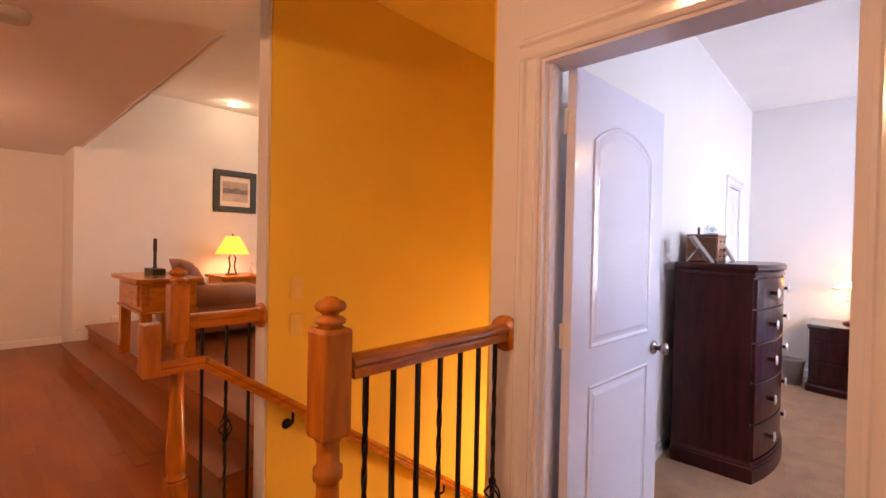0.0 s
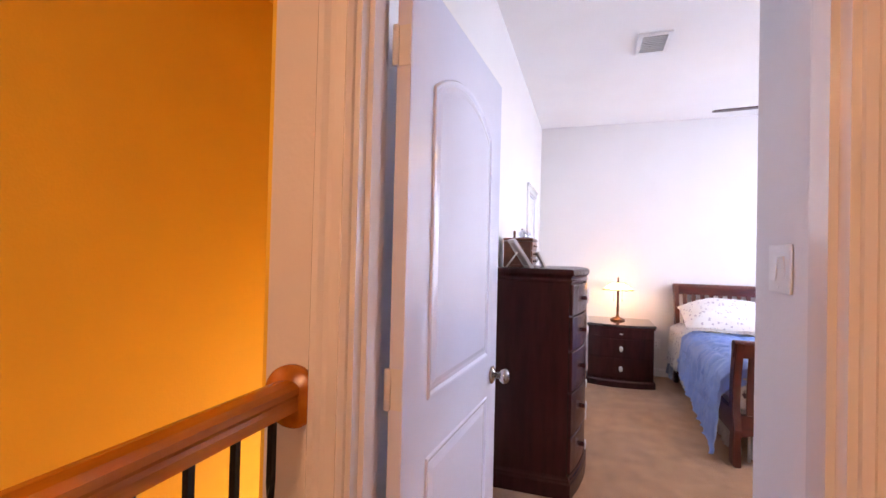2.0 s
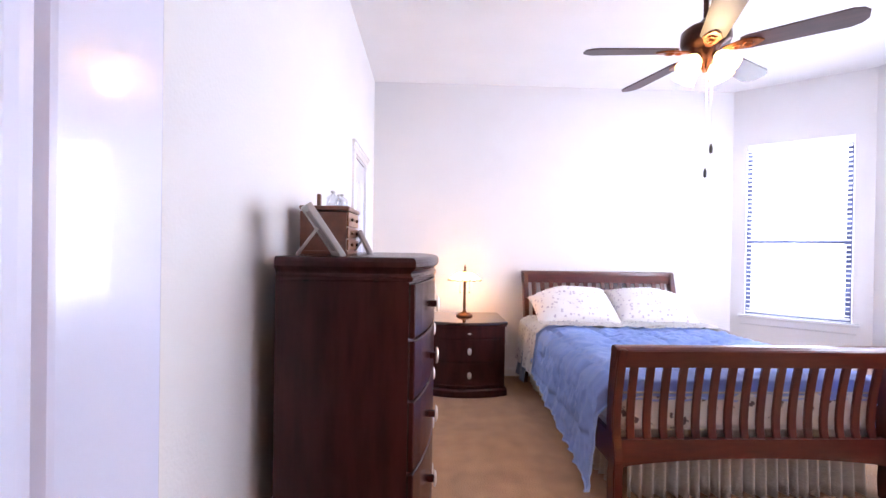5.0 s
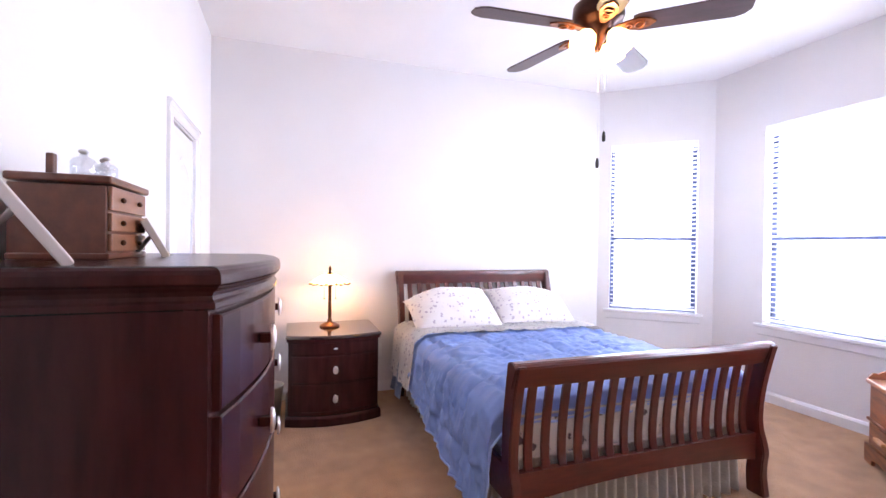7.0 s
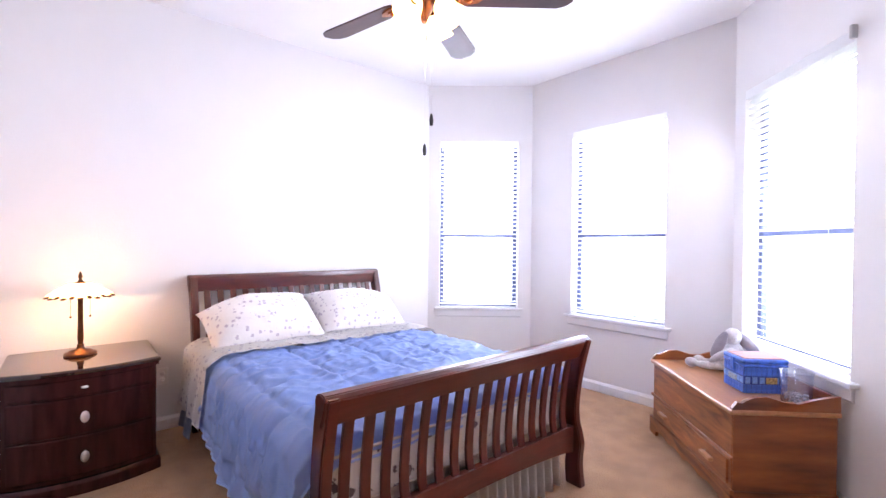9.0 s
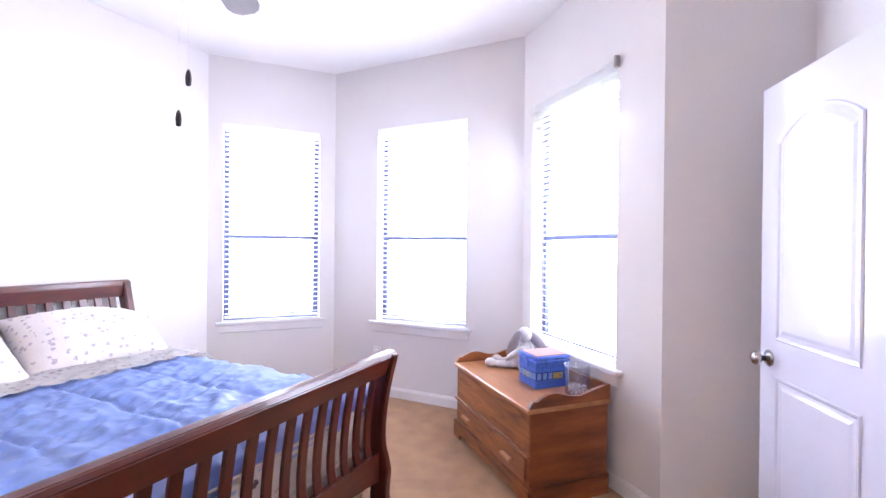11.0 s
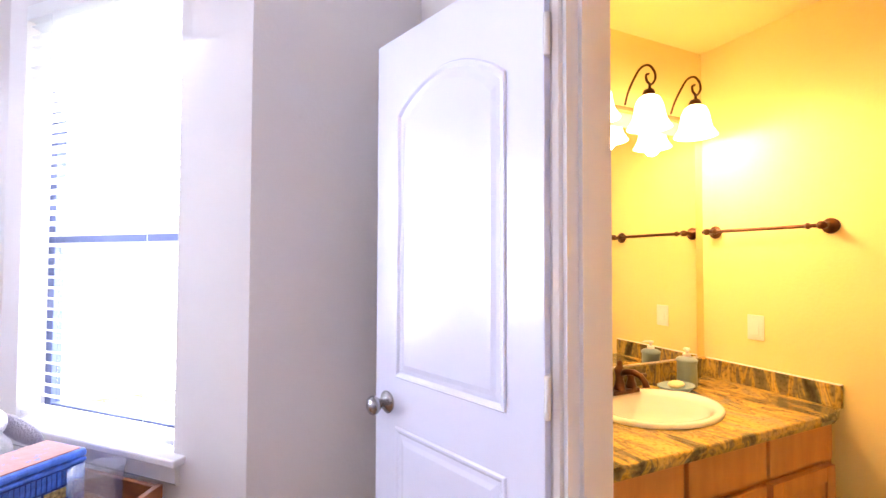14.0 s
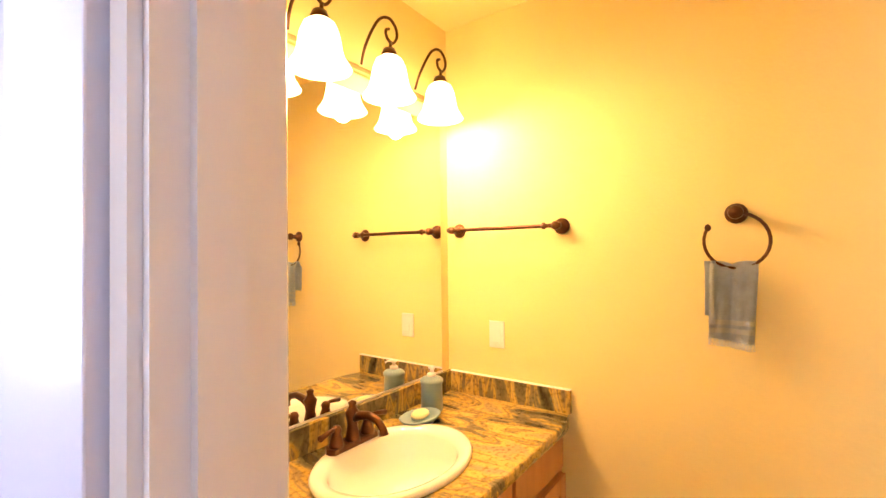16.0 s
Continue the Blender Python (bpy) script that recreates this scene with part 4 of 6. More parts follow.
def draped(x0, x1, top, drop_a, drop_b, foot, nx, ny, seed, quilt=0.0, over=0.035, flare=0.0, hem=None):
    """Bedding laid over the mattress: a sheet that runs across it and falls down both sides; returns a bmesh with thickness."""
    half = (YA - YB) / 2 + over
    mid = (YA + YB) / 2
    bm, rows = bmesh.new(), []
    for i in range(nx + 1):
        u = i / nx
        run = (x1 - x0 + foot) * u - foot
        x, hang = x0 + max(run, 0.0), max(-run, 0.0)
        row = []
        for j in range(ny + 1):
            v = -1 + 2 * j / ny
            grow = 1 + flare * (1 - u)
            full_a, full_b = half + drop_a * grow, half + drop_b * grow
            s = v * (full_a if v > 0 else full_b)
            soft = noise.noise((x * 2.3, s * 2.1, seed)) * 0.012 + noise.noise((x * 6.5, s * 5.0, seed + 3)) * 0.006
            wr = (1 - abs(noise.noise((x * 4.5 + 1.5 * s, s * 4.5 - x, seed + 9)))) ** 5 * 0.012 + (1 - abs(noise.noise((x * 13 + s * 4, s * 11, seed + 5)))) ** 6 * 0.008
            puff = 0.0
            if quilt:
                gx, gs = (x / quilt) % 1.0, (s / quilt) % 1.0
                puff = 0.020 * min(1.0, min(gx, 1 - gx, gs, 1 - gs) * quilt / 0.03) ** 0.6
                puff += 0.010 * noise.noise((x * 16 + s * 5, s * 6, seed + 2)) + 0.008 * noise.noise((x * 6, s * 17, seed + 4)) + 0.007 * (1 - abs(noise.noise((x * 8 - s * 5, s * 7 + x * 3, seed + 6)))) ** 8
            if abs(s) <= half:
                edge = max(0, (abs(s) - half + 0.12) / 0.12)
                y, z = mid + s, top - 0.045 * edge ** 2 + soft + wr + puff
            else:
                d = abs(s) - half
                rid = (1 - abs(noise.noise((x * 11 + d * 8, d * 5 - x * 3, seed + 12)))) ** 6 * 0.016 + (1 - abs(noise.noise((x * 23 + d * 6, d * 11, seed + 15)))) ** 6 * 0.007
                fold = rid * (quilt > 0) * min(1, d / 0.08) + (math.sin(x * 41 + seed + 4.5 * noise.noise((x * 3.0, seed, d * 2))) * 0.007 + noise.noise((x * 9, d * 3, seed)) * 0.015) * min(1, d / 0.16)
                y = mid + math.copysign(half + 0.015 + 0.10 * d + fold + puff * 0.7 + soft * 0.6, s)
                z = top - 0.05 - d * 0.97
            if foot:
                z -= hang * 0.95 + 0.035 * max(0.0, 1 - abs(run) / 0.05) * (run > 0) + 0.035 * (run <= 0)
            bow = (0.012 * noise.noise((s * 9, hang * 4, seed)) + 0.004) * min(1.0, hang / 0.05)
            row.append(bm.verts.new((x - bow, y, max(z, 0.035))))
        rows.append(row)
    if hem is not None:
        hem += [v.co.copy() for v in rows[0]] + [r[-1].co.copy() for r in rows[1:]]
        hem[:0] = [r[0].co.copy() for r in reversed(rows[1:])]
    for a, b in zip(rows, rows[1:]):
        for j in range(ny):
            f = bm.faces.new((a[j], a[j + 1], b[j + 1], b[j]))
            f.smooth = True
    bmesh.ops.solidify(bm, geom=list(bm.faces), thickness=0.008)
    for f in bm.faces:
        f.smooth = True
    return bm


edge = []
comforter = tagged(new("comforter", mesh_of("comforter", draped(4.008, 5.42, 0.635, 0.30, 0.28, 0.105, 160, 190, 2.0, 0.36, 0.035, 0.8, edge), BLUE)), "blue quilted comforter hanging over the sides of the bed", "comforter")
part("hem", tube(edge[::2], 0.006, 6), BLUE, comforter, "rolled blue hem")
sheet = tagged(new("folded_sheet", mesh_of("folded_sheet", draped(5.30, 5.93, 0.672, 0.37, 0.24, 0.0, 50, 110, 5.0, 0.0, 0.068), PRINT)), "white sheet with small printed flowers folded over the comforter", "sheet")
cuff = tagged(new("plaid_blanket", mesh_of("plaid_blanket", draped(5.56, 5.90, 0.640, 0.475, 0.20, 0.0, 30, 90, 8.0, 0.0, 0.056), spotted("blue_plaid_wool", (0.20, 0.26, 0.40), (0.55, 0.58, 0.62), 16, 0.40))), "blue plaid blanket edge under the sheet", "blanket")


def pillow(at, size, turn, seed, mat=PRINT, name="pillow", label="plump pillow in a white floral case leaning on the headboard", group="pillows on the bed", droop=0.0):
    bm = bmesh.new()
    n = 26
    for side in (1, -1):
        rows = []
        for i in range(n + 1):
            row = []
            for j in range(n + 1):
                u, v = -1 + 2 * i / n, -1 + 2 * j / n
                fat = max(0, (1 - abs(u) ** 2.4) * (1 - abs(v) ** 2.6)) ** 0.55
                pinch = 1.02
                w = noise.noise((u * 2.2, v * 2.2, seed + side)) * 0.018 + noise.noise((u * 6, v * 6, seed)) * 0.006
                row.append(bm.verts.new((u * size[0] * pinch * (0.93 + 0.07 * v ** 4) - abs(droop) * max(0.0, v * math.copysign(1, droop)) ** 2 * (u + 1) / 2, v * size[1] * pinch * (0.93 + 0.07 * u ** 4), side * size[2] * fat + w * fat)))
            rows.append(row)
        for a, b in zip(rows, rows[1:]):
            for j in range(n):
                bm.faces.new((a[j], a[j + 1], b[j + 1], b[j])).smooth = True
    bmesh.ops.remove_doubles(bm, verts=bm.verts, dist=0.0015)
    p = tagged(new(name, mesh_of(name, bm, mat)), label, "pillow", group)
    p.matrix_basis = pose(*at, *turn)
    return p


pillow((5.75, -0.57, 0.78), (0.26, 0.40, 0.155), (0, -34, 4), 1.0, droop=0.13)
pillow((5.79, -1.33, 0.77), (0.26, 0.375, 0.150), (0, -34, -4), 4.0, droop=-0.12)


def ruffle(p0, p1, height, waves, seed):
    a, b = Vector(p0), Vector(p1)
    d = (b - a)
    nrm = Vector((d.y, -d.x, 0)).normalized()
    bm, rows = bmesh.new(), []
    for i in range(waves * 8 + 1):
        u = i / (waves * 8)
        row = []
        for j in range(7):
            v = j / 6
            off = math.sin(u * waves * 6.283 + 0.8 * math.sin(u * 17 + seed)) * 0.026 * (0.25 + v)
            p = a + d * u + nrm * off
            row.append(bm.verts.new((p.x, p.y, height - (height - 0.012 - 0.012 * math.sin(u * 40)) * v)))
        rows.append(row)
    for r, s in zip(rows, rows[1:]):
        for j in range(6):
            bm.faces.new((r[j], r[j + 1], s[j + 1], s[j])).smooth = True
    bmesh.ops.solidify(bm, geom=list(bm.faces), thickness=0.004)
    return bm


skirt = thing("bed_skirt", (0, 0, 0), "cream gathered bed skirt reaching to the carpet", "bed skirt")
part("foot_ruffle", ruffle((3.995, YB + 0.08, 0), (3.995, YA - 0.08, 0), 0.37, 22, 1), RUFFLE, skirt)
for y in (YA - 0.055, YB + 0.055):
    part("side_ruffle", ruffle((4.10, y, 0), (5.95, y, 0), 0.30, 26, 2), RUFFLE, skirt)

# table lamp on the nightstand
lamp = thing("table_lamp", (5.93, 0.43, 0.663), "bronze table lamp with a wide scalloped shade, lit", "table lamp")
part("base", lathe([(0.0, 0), (0.078, 0), (0.080, 0.008), (0.074, 0.016), (0.060, 0.020), (0.052, 0.028), (0.022, 0.036), (0.016, 0.05), (0.018, 0.058), (0.012, 0.066)], 28), BRONZE, lamp)
part("stem", lathe([(0.012, 0.06), (0.015, 0.10), (0.013, 0.20), (0.013, 0.335), (0.020, 0.342), (0.014, 0.352)], 16), BRONZE, lamp)
bm = bmesh.new()
rings = []
for r, z in ((0.030, 0.425), (0.060, 0.420), (0.100, 0.398), (0.135, 0.368), (0.150, 0.350)):
    rings.append([bm.verts.new(((r + (0.006 * math.cos(12 * a) if r > 0.12 else 0)) * math.cos(a), (r + (0.006 * math.cos(12 * a) if r > 0.12 else 0)) * math.sin(a), z + (0.006 * math.cos(12 * a) if r > 0.14 else 0))) for a in [6.28318 * k / 72 for k in range(72)]])
for p, q in zip(rings, rings[1:]):
    for k in range(72):
        bm.faces.new((p[k], p[(k + 1) % 72], q[(k + 1) % 72], q[k])).smooth = True
bmesh.ops.solidify(bm, geom=list(bm.faces), thickness=0.003)
part("shade", bm, LAMPG, lamp, "glowing amber glass shade")
bm = bmesh.new()
for k in range(24):
    a = 6.28318 * k / 24
    blob([((0.147 * math.cos(a), 0.147 * math.sin(a), 0.347 + 0.006 * (k % 2)), (0.020, 0.015, 0.007), (0, 18, math.degrees(a)))], 8, bm)
part("leaf_rim", bm, BRONZE, lamp, "bronze leaf rim round the shade")
part("finial", lathe([(0.034, 0.424), (0.012, 0.436), (0.007, 0.45), (0.012, 0.462), (0.009, 0.476), (0.003, 0.492), (0.0, 0.496)], 14), BRONZE, lamp)
for y in (-0.045, 0.045):
    ch = part("pull_chain", tube([(0.0, y, 0.36), (0.0, y, 0.23)], 0.0012, 5), BRONZE, lamp)
    part("chain_ball", blob([((0.0, y, 0.226), (0.006, 0.006, 0.008), (0, 0, 0))], 8), BRONZE, ch)

# waste bin
wb = thing("waste_bin", (5.79, 0.878, 0), "round grey plastic waste bin by the wall", "waste bin")
part("bin", lathe([(0.0, 0.004), (0.074, 0.004), (0.076, 0.0), (0.098, 0.245), (0.104, 0.25), (0.104, 0.262), (0.096, 0.262), (0.090, 0.245), (0.070, 0.012), (0.0, 0.012)], 28), BIN, wb)
part("liner", lathe([(0.099, 0.24), (0.107, 0.264), (0.101, 0.268), (0.094, 0.22)], 28, caps=False), BIN, wb)


# ceiling fan
fan = thing("ceiling_fan", (4.17, -0.778, 0), "bronze five-blade ceiling fan with lit glass shades", "ceiling fan")
part("canopy", lathe([(0.0, 3.0), (0.07, 2.999), (0.072, 2.985), (0.060, 2.955), (0.030, 2.935), (0.018, 2.93)], 24), FANMETAL, fan)
part("downrod", tube([(0, 0, 2.94), (0, 0, 2.62)], 0.014, 12), FANMETAL, fan)
part("motor", lathe([(0.018, 2.66), (0.035, 2.64), (0.05, 2.62), (0.105, 2.605), (0.128, 2.585), (0.132, 2.53), (0.122, 2.505), (0.09, 2.49), (0.075, 2.47), (0.07, 2.44), (0.045, 2.425), (0.03, 2.40), (0.012, 2.355), (0.0, 2.35)], 36), FANMETAL, fan)
blade_outline = [(0.17, -0.050), (0.20, -0.062), (0.62, -0.075), (0.66, -0.060), (0.685, -0.030), (0.685, 0.030), (0.66, 0.060), (0.62, 0.075), (0.20, 0.062), (0.17, 0.050)]
blade = mesh_of("blade", prism(blade_outline, -0.004, 0.004), BLADEW)
iron_bm = prism([(0.085, -0.012), (0.13, -0.028), (0.19, -0.045), (0.245, -0.030), (0.275, 0.0), (0.245, 0.030), (0.19, 0.045), (0.13, 0.028), (0.085, 0.012)], -0.012, -0.004)
for r, x in ((0.022, 0.20), (0.014, 0.15)):
    tube([(x + r * math.cos(a), r * math.sin(a), -0.016) for a in [6.28318 * k / 16 for k in range(17)]], 0.005, 6, iron_bm)
blade_iron = mesh_of("blade_iron", iron_bm, material("scrolled_copper_bronze", (0.30, 0.10, 0.035), 0.3, 0.9, 0.4, 40, 0.1))
for k in range(5):
    m = pose(0, 0, 2.475, 0, 0, 13 + 72 * k) @ pose(0, 0, 0, -11, 0, 0)
    piece("blade", blade, fan, m)
    piece("blade_iron", blade_iron, fan, m)
for k in range(4):
    a = math.radians(20 + 90 * k)
    m = pose(0.075 * math.cos(a), 0.075 * math.sin(a), 2.43, 0, 0, math.degrees(a)) @ pose(0, 0, 0, 0, 142, 0)
    sh = part("glass_shade", lathe([(0.020, 0.0), (0.030, 0.012), (0.046, 0.035), (0.056, 0.068), (0.058, 0.095), (0.066, 0.112), (0.062, 0.112), (0.054, 0.096), (0.052, 0.068), (0.042, 0.036), (0.020, 0.008)], 20, (0, 0, 0), None, m), FANGLASS, fan, "glowing frosted bell shade")
    part("shade_cap", lathe([(0.0, -0.014), (0.018, -0.012), (0.024, 0.004), (0.022, 0.012)], 14, (0, 0, 0), None, m), FANMETAL, sh)
for x, z in ((-0.02, 1.905), (0.03, 1.775)):
    ch = part("pull_chain", tube([(x, -0.03, 2.38), (x, -0.03, z + 0.03)], 0.0009, 5), PEWTER, fan)
    part("chain_pull", lathe([(0.003, 0.035), (0.007, 0.025), (0.010, 0.005), (0.008, -0.018), (0.0, -0.022)], 12, (x, -0.03, z)), BLACK, ch, "dark wooden pull")

# ceiling vent
vent = thing("ceiling_vent", (4.13, 0.33, 3.0), "white louvred ceiling air vent", "vent")
bm = bmesh.new()
for x0, x1, y0, y1 in ((-0.17, -0.135, -0.115, 0.115), (0.135, 0.17, -0.115, 0.115), (-0.135, 0.135, -0.115, -0.085), (-0.135, 0.135, 0.085, 0.115)):
    box(bm, x0, x1, y0, y1, -0.012, 0.0, 0.002)
part("frame", bm, PLASTIC, vent)
part("backing", block(-0.135, 0.135, -0.085, 0.085, -0.003, -0.0005), material("shadowed_duct", (0.80, 0.80, 0.80), 0.8), vent)
for k in range(9):
    bm = bmesh.new()
    box(bm, -0.001, 0.001, -0.085, 0.085, -0.012, 0.010, 0, pose(-0.12 + 0.03 * k, 0, -0.013, 0, 50, 0))
    part("louvre", bm, PLASTIC, vent)


# ---- switches and outlets ----
def plate(name, at, turn, w, h, label, rockers=0, sockets=0, mat=PLASTIC):
    """A wall plate: local x across, -y towards the room."""
    t = thing(name, at, label, "switch" if rockers else "outlet", "", turn)
    part("cover", block(-w / 2, w / 2, -0.007, 0.0, -h / 2, h / 2, 0.003), mat, t)
    for k in range(rockers):
        x = (k - (rockers - 1) / 2) * 0.046
        r = part("rocker", block(x - 0.016, x + 0.016, -0.010, -0.006, -0.033, 0.033, 0.002), mat, t)
        r.matrix_basis = pose(0, 0, 0, 5 if k % 2 else -5, 0, 0)
    for k in range(sockets):
        z = (k - 0.5) * 0.04
        s = part("socket", lathe([(0.0, 0), (0.016, 0), (0.017, -0.002)], 16, (0, 0, 0), None, pose(0, -0.007, z, -90, 0, 0)), PLASTIC, t)
        for x in (-0.006, 0.006):
            part("slot", block(x - 0.001, x + 0.001, -0.0105, -0.009, z - 0.004, z + 0.004), BLACK, s)
    for z in (-h / 2 + 0.014, h / 2 - 0.014):
        part("screw", lathe([(0.0, 0), (0.003, 0), (0.003, 0.001)], 8, (0, 0, 0), None, pose(0, -0.007, z, 90, 0, 0)), PLASTIC, t)
    return t


plate("light_switch", (1.81, 0.311, 1.344), 180, 0.13, 0.120, "white double rocker light switch plate", 2)
plate("outlet", (6.219, -0.02, 0.38), -90, 0.075, 0.118, "white wall outlet beside the bed", 0, 2)
plate("outlet", (5.0, -3.219, 0.38), 180, 0.075, 0.118, "white wall outlet under the bay window", 0, 2)
# plates carry the orange of the stairwell light in their own colour
for z in (1.12, 0.93):
    plate("light_switch", (1.155, 2.619, z), 0, 0.075, 0.118, "switch plate coloured by warm light on the yellow stairwell wall", 1, 0, material("warm_lit_plastic", (0.80, 0.60, 0.17), 0.4))


# ---- things on the tall chest ----
TOPZ = 1.293
jb = thing("jewelry_box", (3.43, 1.305, TOPZ), "brown wooden jewelry box with small drawers on the chest", "jewelry box")
part("body", block(0.008, 0.262, -0.180, 0.0, 0.012, 0.168, 0.002), BOXWOOD, jb)
part("base", block(0.0, 0.27, -0.188, 0.0, 0.0, 0.014, 0.003), BOXWOOD, jb)
part("lid", block(-0.004, 0.276, -0.194, 0.002, 0.172, 0.190, 0.005), BOXWOOD, jb)
for z0, z1 in ((0.018, 0.058), (0.064, 0.106), (0.112, 0.168)):
    d = part("drawer", block(0.014, 0.256, -0.190, -0.181, z0, z1, 0.002), wood("light_box_front", (0.20, 0.075, 0.034), (0.30, 0.12, 0.055), 0.35, 0), jb)
    for x in (0.075, 0.195):
        part("pull", blob([((x, -0.194, (z0 + z1) / 2), (0.010, 0.006, 0.007), (0, 0, 0))], 8), BRONZE, d, "small brass pull")


def photo_frame(at, w, h, lean, turn, label, mat):
    """A standing frame: its foot along local x, leaning back towards +y."""
    t = thing("picture_frame", at, label, "picture frame", "", turn)
    m = pose(0, 0, 0, -lean, 0, 0)
    bm = bmesh.new()
    for x0, x1, z0, z1 in ((-w / 2, -w / 2 + 0.022, 0, h), (w / 2 - 0.022, w / 2, 0, h), (-w / 2 + 0.022, w / 2 - 0.022, 0, 0.022), (-w / 2 + 0.022, w / 2 - 0.022, h - 0.022, h)):
        box(bm, x0, x1, -0.008, 0.010, z0, z1, 0.003, m)
    part("border", bm, mat, t)
    bm = bmesh.new()
    box(bm, -w / 2 + 0.02, w / 2 - 0.02, -0.002, 0.006, 0.02, h - 0.02, 0, m)
    part("photo", bm, PRINTP, t)
    bm = bmesh.new()
    top = m @ Vector((0, 0.010, h * 0.58))
    foot = Vector((0, top.y + h * 0.32, 0.003))
    tube([top, foot], 0.006, 6, bm)
    part("easel_leg", bm, mat, t)
    return t


photo_frame((3.215, 1.105, TOPZ), 0.16, 0.205, 34, 22, "pale picture frame standing on an easel leg", FRAMEP)
photo_frame((3.66, 1.055, TOPZ), 0.10, 0.115, 28, 14, "small pale picture frame on the chest", FRAMEP)


def bottle(at, r, h, label):
    t = thing("perfume_bottle", at, label, "bottle", "perfume bottles")
    part("flask", lathe([(0.0, 0), (r * 0.85, 0), (r, r * 0.25), (r, h * 0.55), (r * 0.7, h * 0.68), (r * 0.28, h * 0.74), (r * 0.28, h * 0.82), (0.0, h * 0.82)], 18), BOTTLEG, t)
    part("stopper", lathe([(r * 0.2, h * 0.82), (r * 0.42, h * 0.88), (r * 0.35, h * 0.97), (0.0, h)], 12), PEWTER, t)


for x, y, r, h in ((3.50, 1.19, 0.026, 0.068), (3.56, 1.165, 0.024, 0.062), (3.61, 1.19, 0.018, 0.066)):
    bottle((x, y, TOPZ + 0.190), r, h, "small clear glass perfume bottle on the jewelry box")
tagged(new("trinket_box", mesh_of("trinket_box", block(3.455, 3.475, 1.23, 1.245, TOPZ + 0.190, TOPZ + 0.238, 0.003), BOXWOOD)), "small brown keepsake frame on the jewelry box", "trinket")

# ---- cedar chest under the bay window ----
cc = thing("cedar_chest", (3.30, -2.055, 0), "knotty cedar blanket chest with a scalloped gallery under the window", "chest", "", -43.8)
L, D = 1.0, 0.53
part("body", block(0.02, L - 0.02, -D + 0.01, -0.02, 0.10, 0.495, 0.004), CEDAR, cc)
for x0, x1 in ((0.014, 0.020), (L - 0.020, L - 0.014)):
    part("end_panel", block(x0, x1, -D + 0.012, -0.022, 0.102, 0.494, 0.002), CEDARE, cc, "dark cedar end panel")
part("lid", block(0.0, L, -D, 0.0, 0.495, 0.522, 0.008), wood("warm_cedar_lid", (0.36, 0.15, 0.06), (0.50, 0.22, 0.09), 0.28, 0, 4, 0.4), cc, "smooth honey cedar lid")
apron = [(0.0, 0.0), (0.10, 0.0)] + [(0.10 + (L - 0.20) * k / 24, 0.03 + 0.020 * abs(math.sin(math.pi * k / 6))) for k in range(25)] + [(L - 0.10, 0.0), (L, 0.0), (L, 0.115), (0.0, 0.115)]
part("front_apron", prism(apron, -0.022, -0.002, "y"), CEDAR, cc, "scalloped front apron")
for x0, x1 in ((0.0, 0.02), (L - 0.02, L)):
    part("side_apron", block(x0, x1, -D + 0.01, -0.024, 0.0, 0.11, 0.002), CEDARE, cc)
part("moulding", block(0.005, L - 0.005, -0.022, -0.006, 0.262, 0.280, 0.005), CEDAR, cc)
dr = part("drawer", block(0.045, L - 0.045, -0.021, -0.008, 0.128, 0.255, 0.004), CEDAR, cc)
for x in (0.22, L - 0.22):
    part("pull", block(x - 0.055, x + 0.055, -0.010, 0.018, 0.180, 0.202, 0.006), wood("pale_cedar_pull", (0.42, 0.20, 0.09), (0.55, 0.28, 0.13), 0.35, 0), dr, "pale wooden bar pull")
gal = [(-0.01, 0.522), (-0.01, 0.530), (-0.035, 0.560), (-0.06, 0.556), (-0.08, 0.570), (-0.12, 0.588), (-0.18, 0.590), (-0.26, 0.566), (-0.33, 0.560), (-0.40, 0.580), (-D + 0.02, 0.602), (-D + 0.006, 0.602), (-D + 0.006, 0.522)]
for x in (0.004, L - 0.024):
    part("gallery_end", prism(gal, x, x + 0.020, "x"), CEDARE, cc, "scroll-cut gallery end")
part("gallery_back", block(0.026, L - 0.026, -D + 0.004, -D + 0.022, 0.522, 0.598, 0.004), CEDAR, cc)


def on_chest(x, y):
    v = pose(3.30, -2.055, 0, 0, 0, -43.8) @ Vector((x, y, 0.5225))
    return (v.x, v.y, v.z)


bk = thing("sewing_basket", on_chest(0.365, -0.335), "blue woven sewing basket with a patterned lid", "basket", "", -43.8)
part("core", block(-0.095, 0.095, -0.115, 0.115, 0.0, 0.150, 0.004), WICKERD, bk)
strand = mesh_of("weave", block(-0.0056, 0.0056, -0.002, 0.002, -0.0235, 0.0235, 0.001), WICKER)
patch = mesh_of("patch", block(-0.0125, 0.0125, -0.002, 0.002, -0.0175, 0.0175, 0.001), material("pale_blue_ribbon", (0.16, 0.30, 0.66), 0.6, 0, 0.25, 60, 0.2, 90))
for face in range(4):
    w, off, n = (0.19, 0.1165, 14) if face % 2 == 0 else (0.23, 0.0965, 17)
    turn_m = pose(0, 0, 0, 0, 0, 90 * face)
    for i in range(n):
        for z in (0.026, 0.1195):
            out = off + (0.0012 if i % 2 else -0.0004)
            piece("weave", strand, bk, turn_m @ pose(-w / 2 + w * (i + 0.5) / n, -out, z))
    for i in range(6):
        piece("ribbon_patch", patch, bk, turn_m @ pose(-w / 2 + w * (i + 0.5) / 6, -off - 0.001, 0.0725))
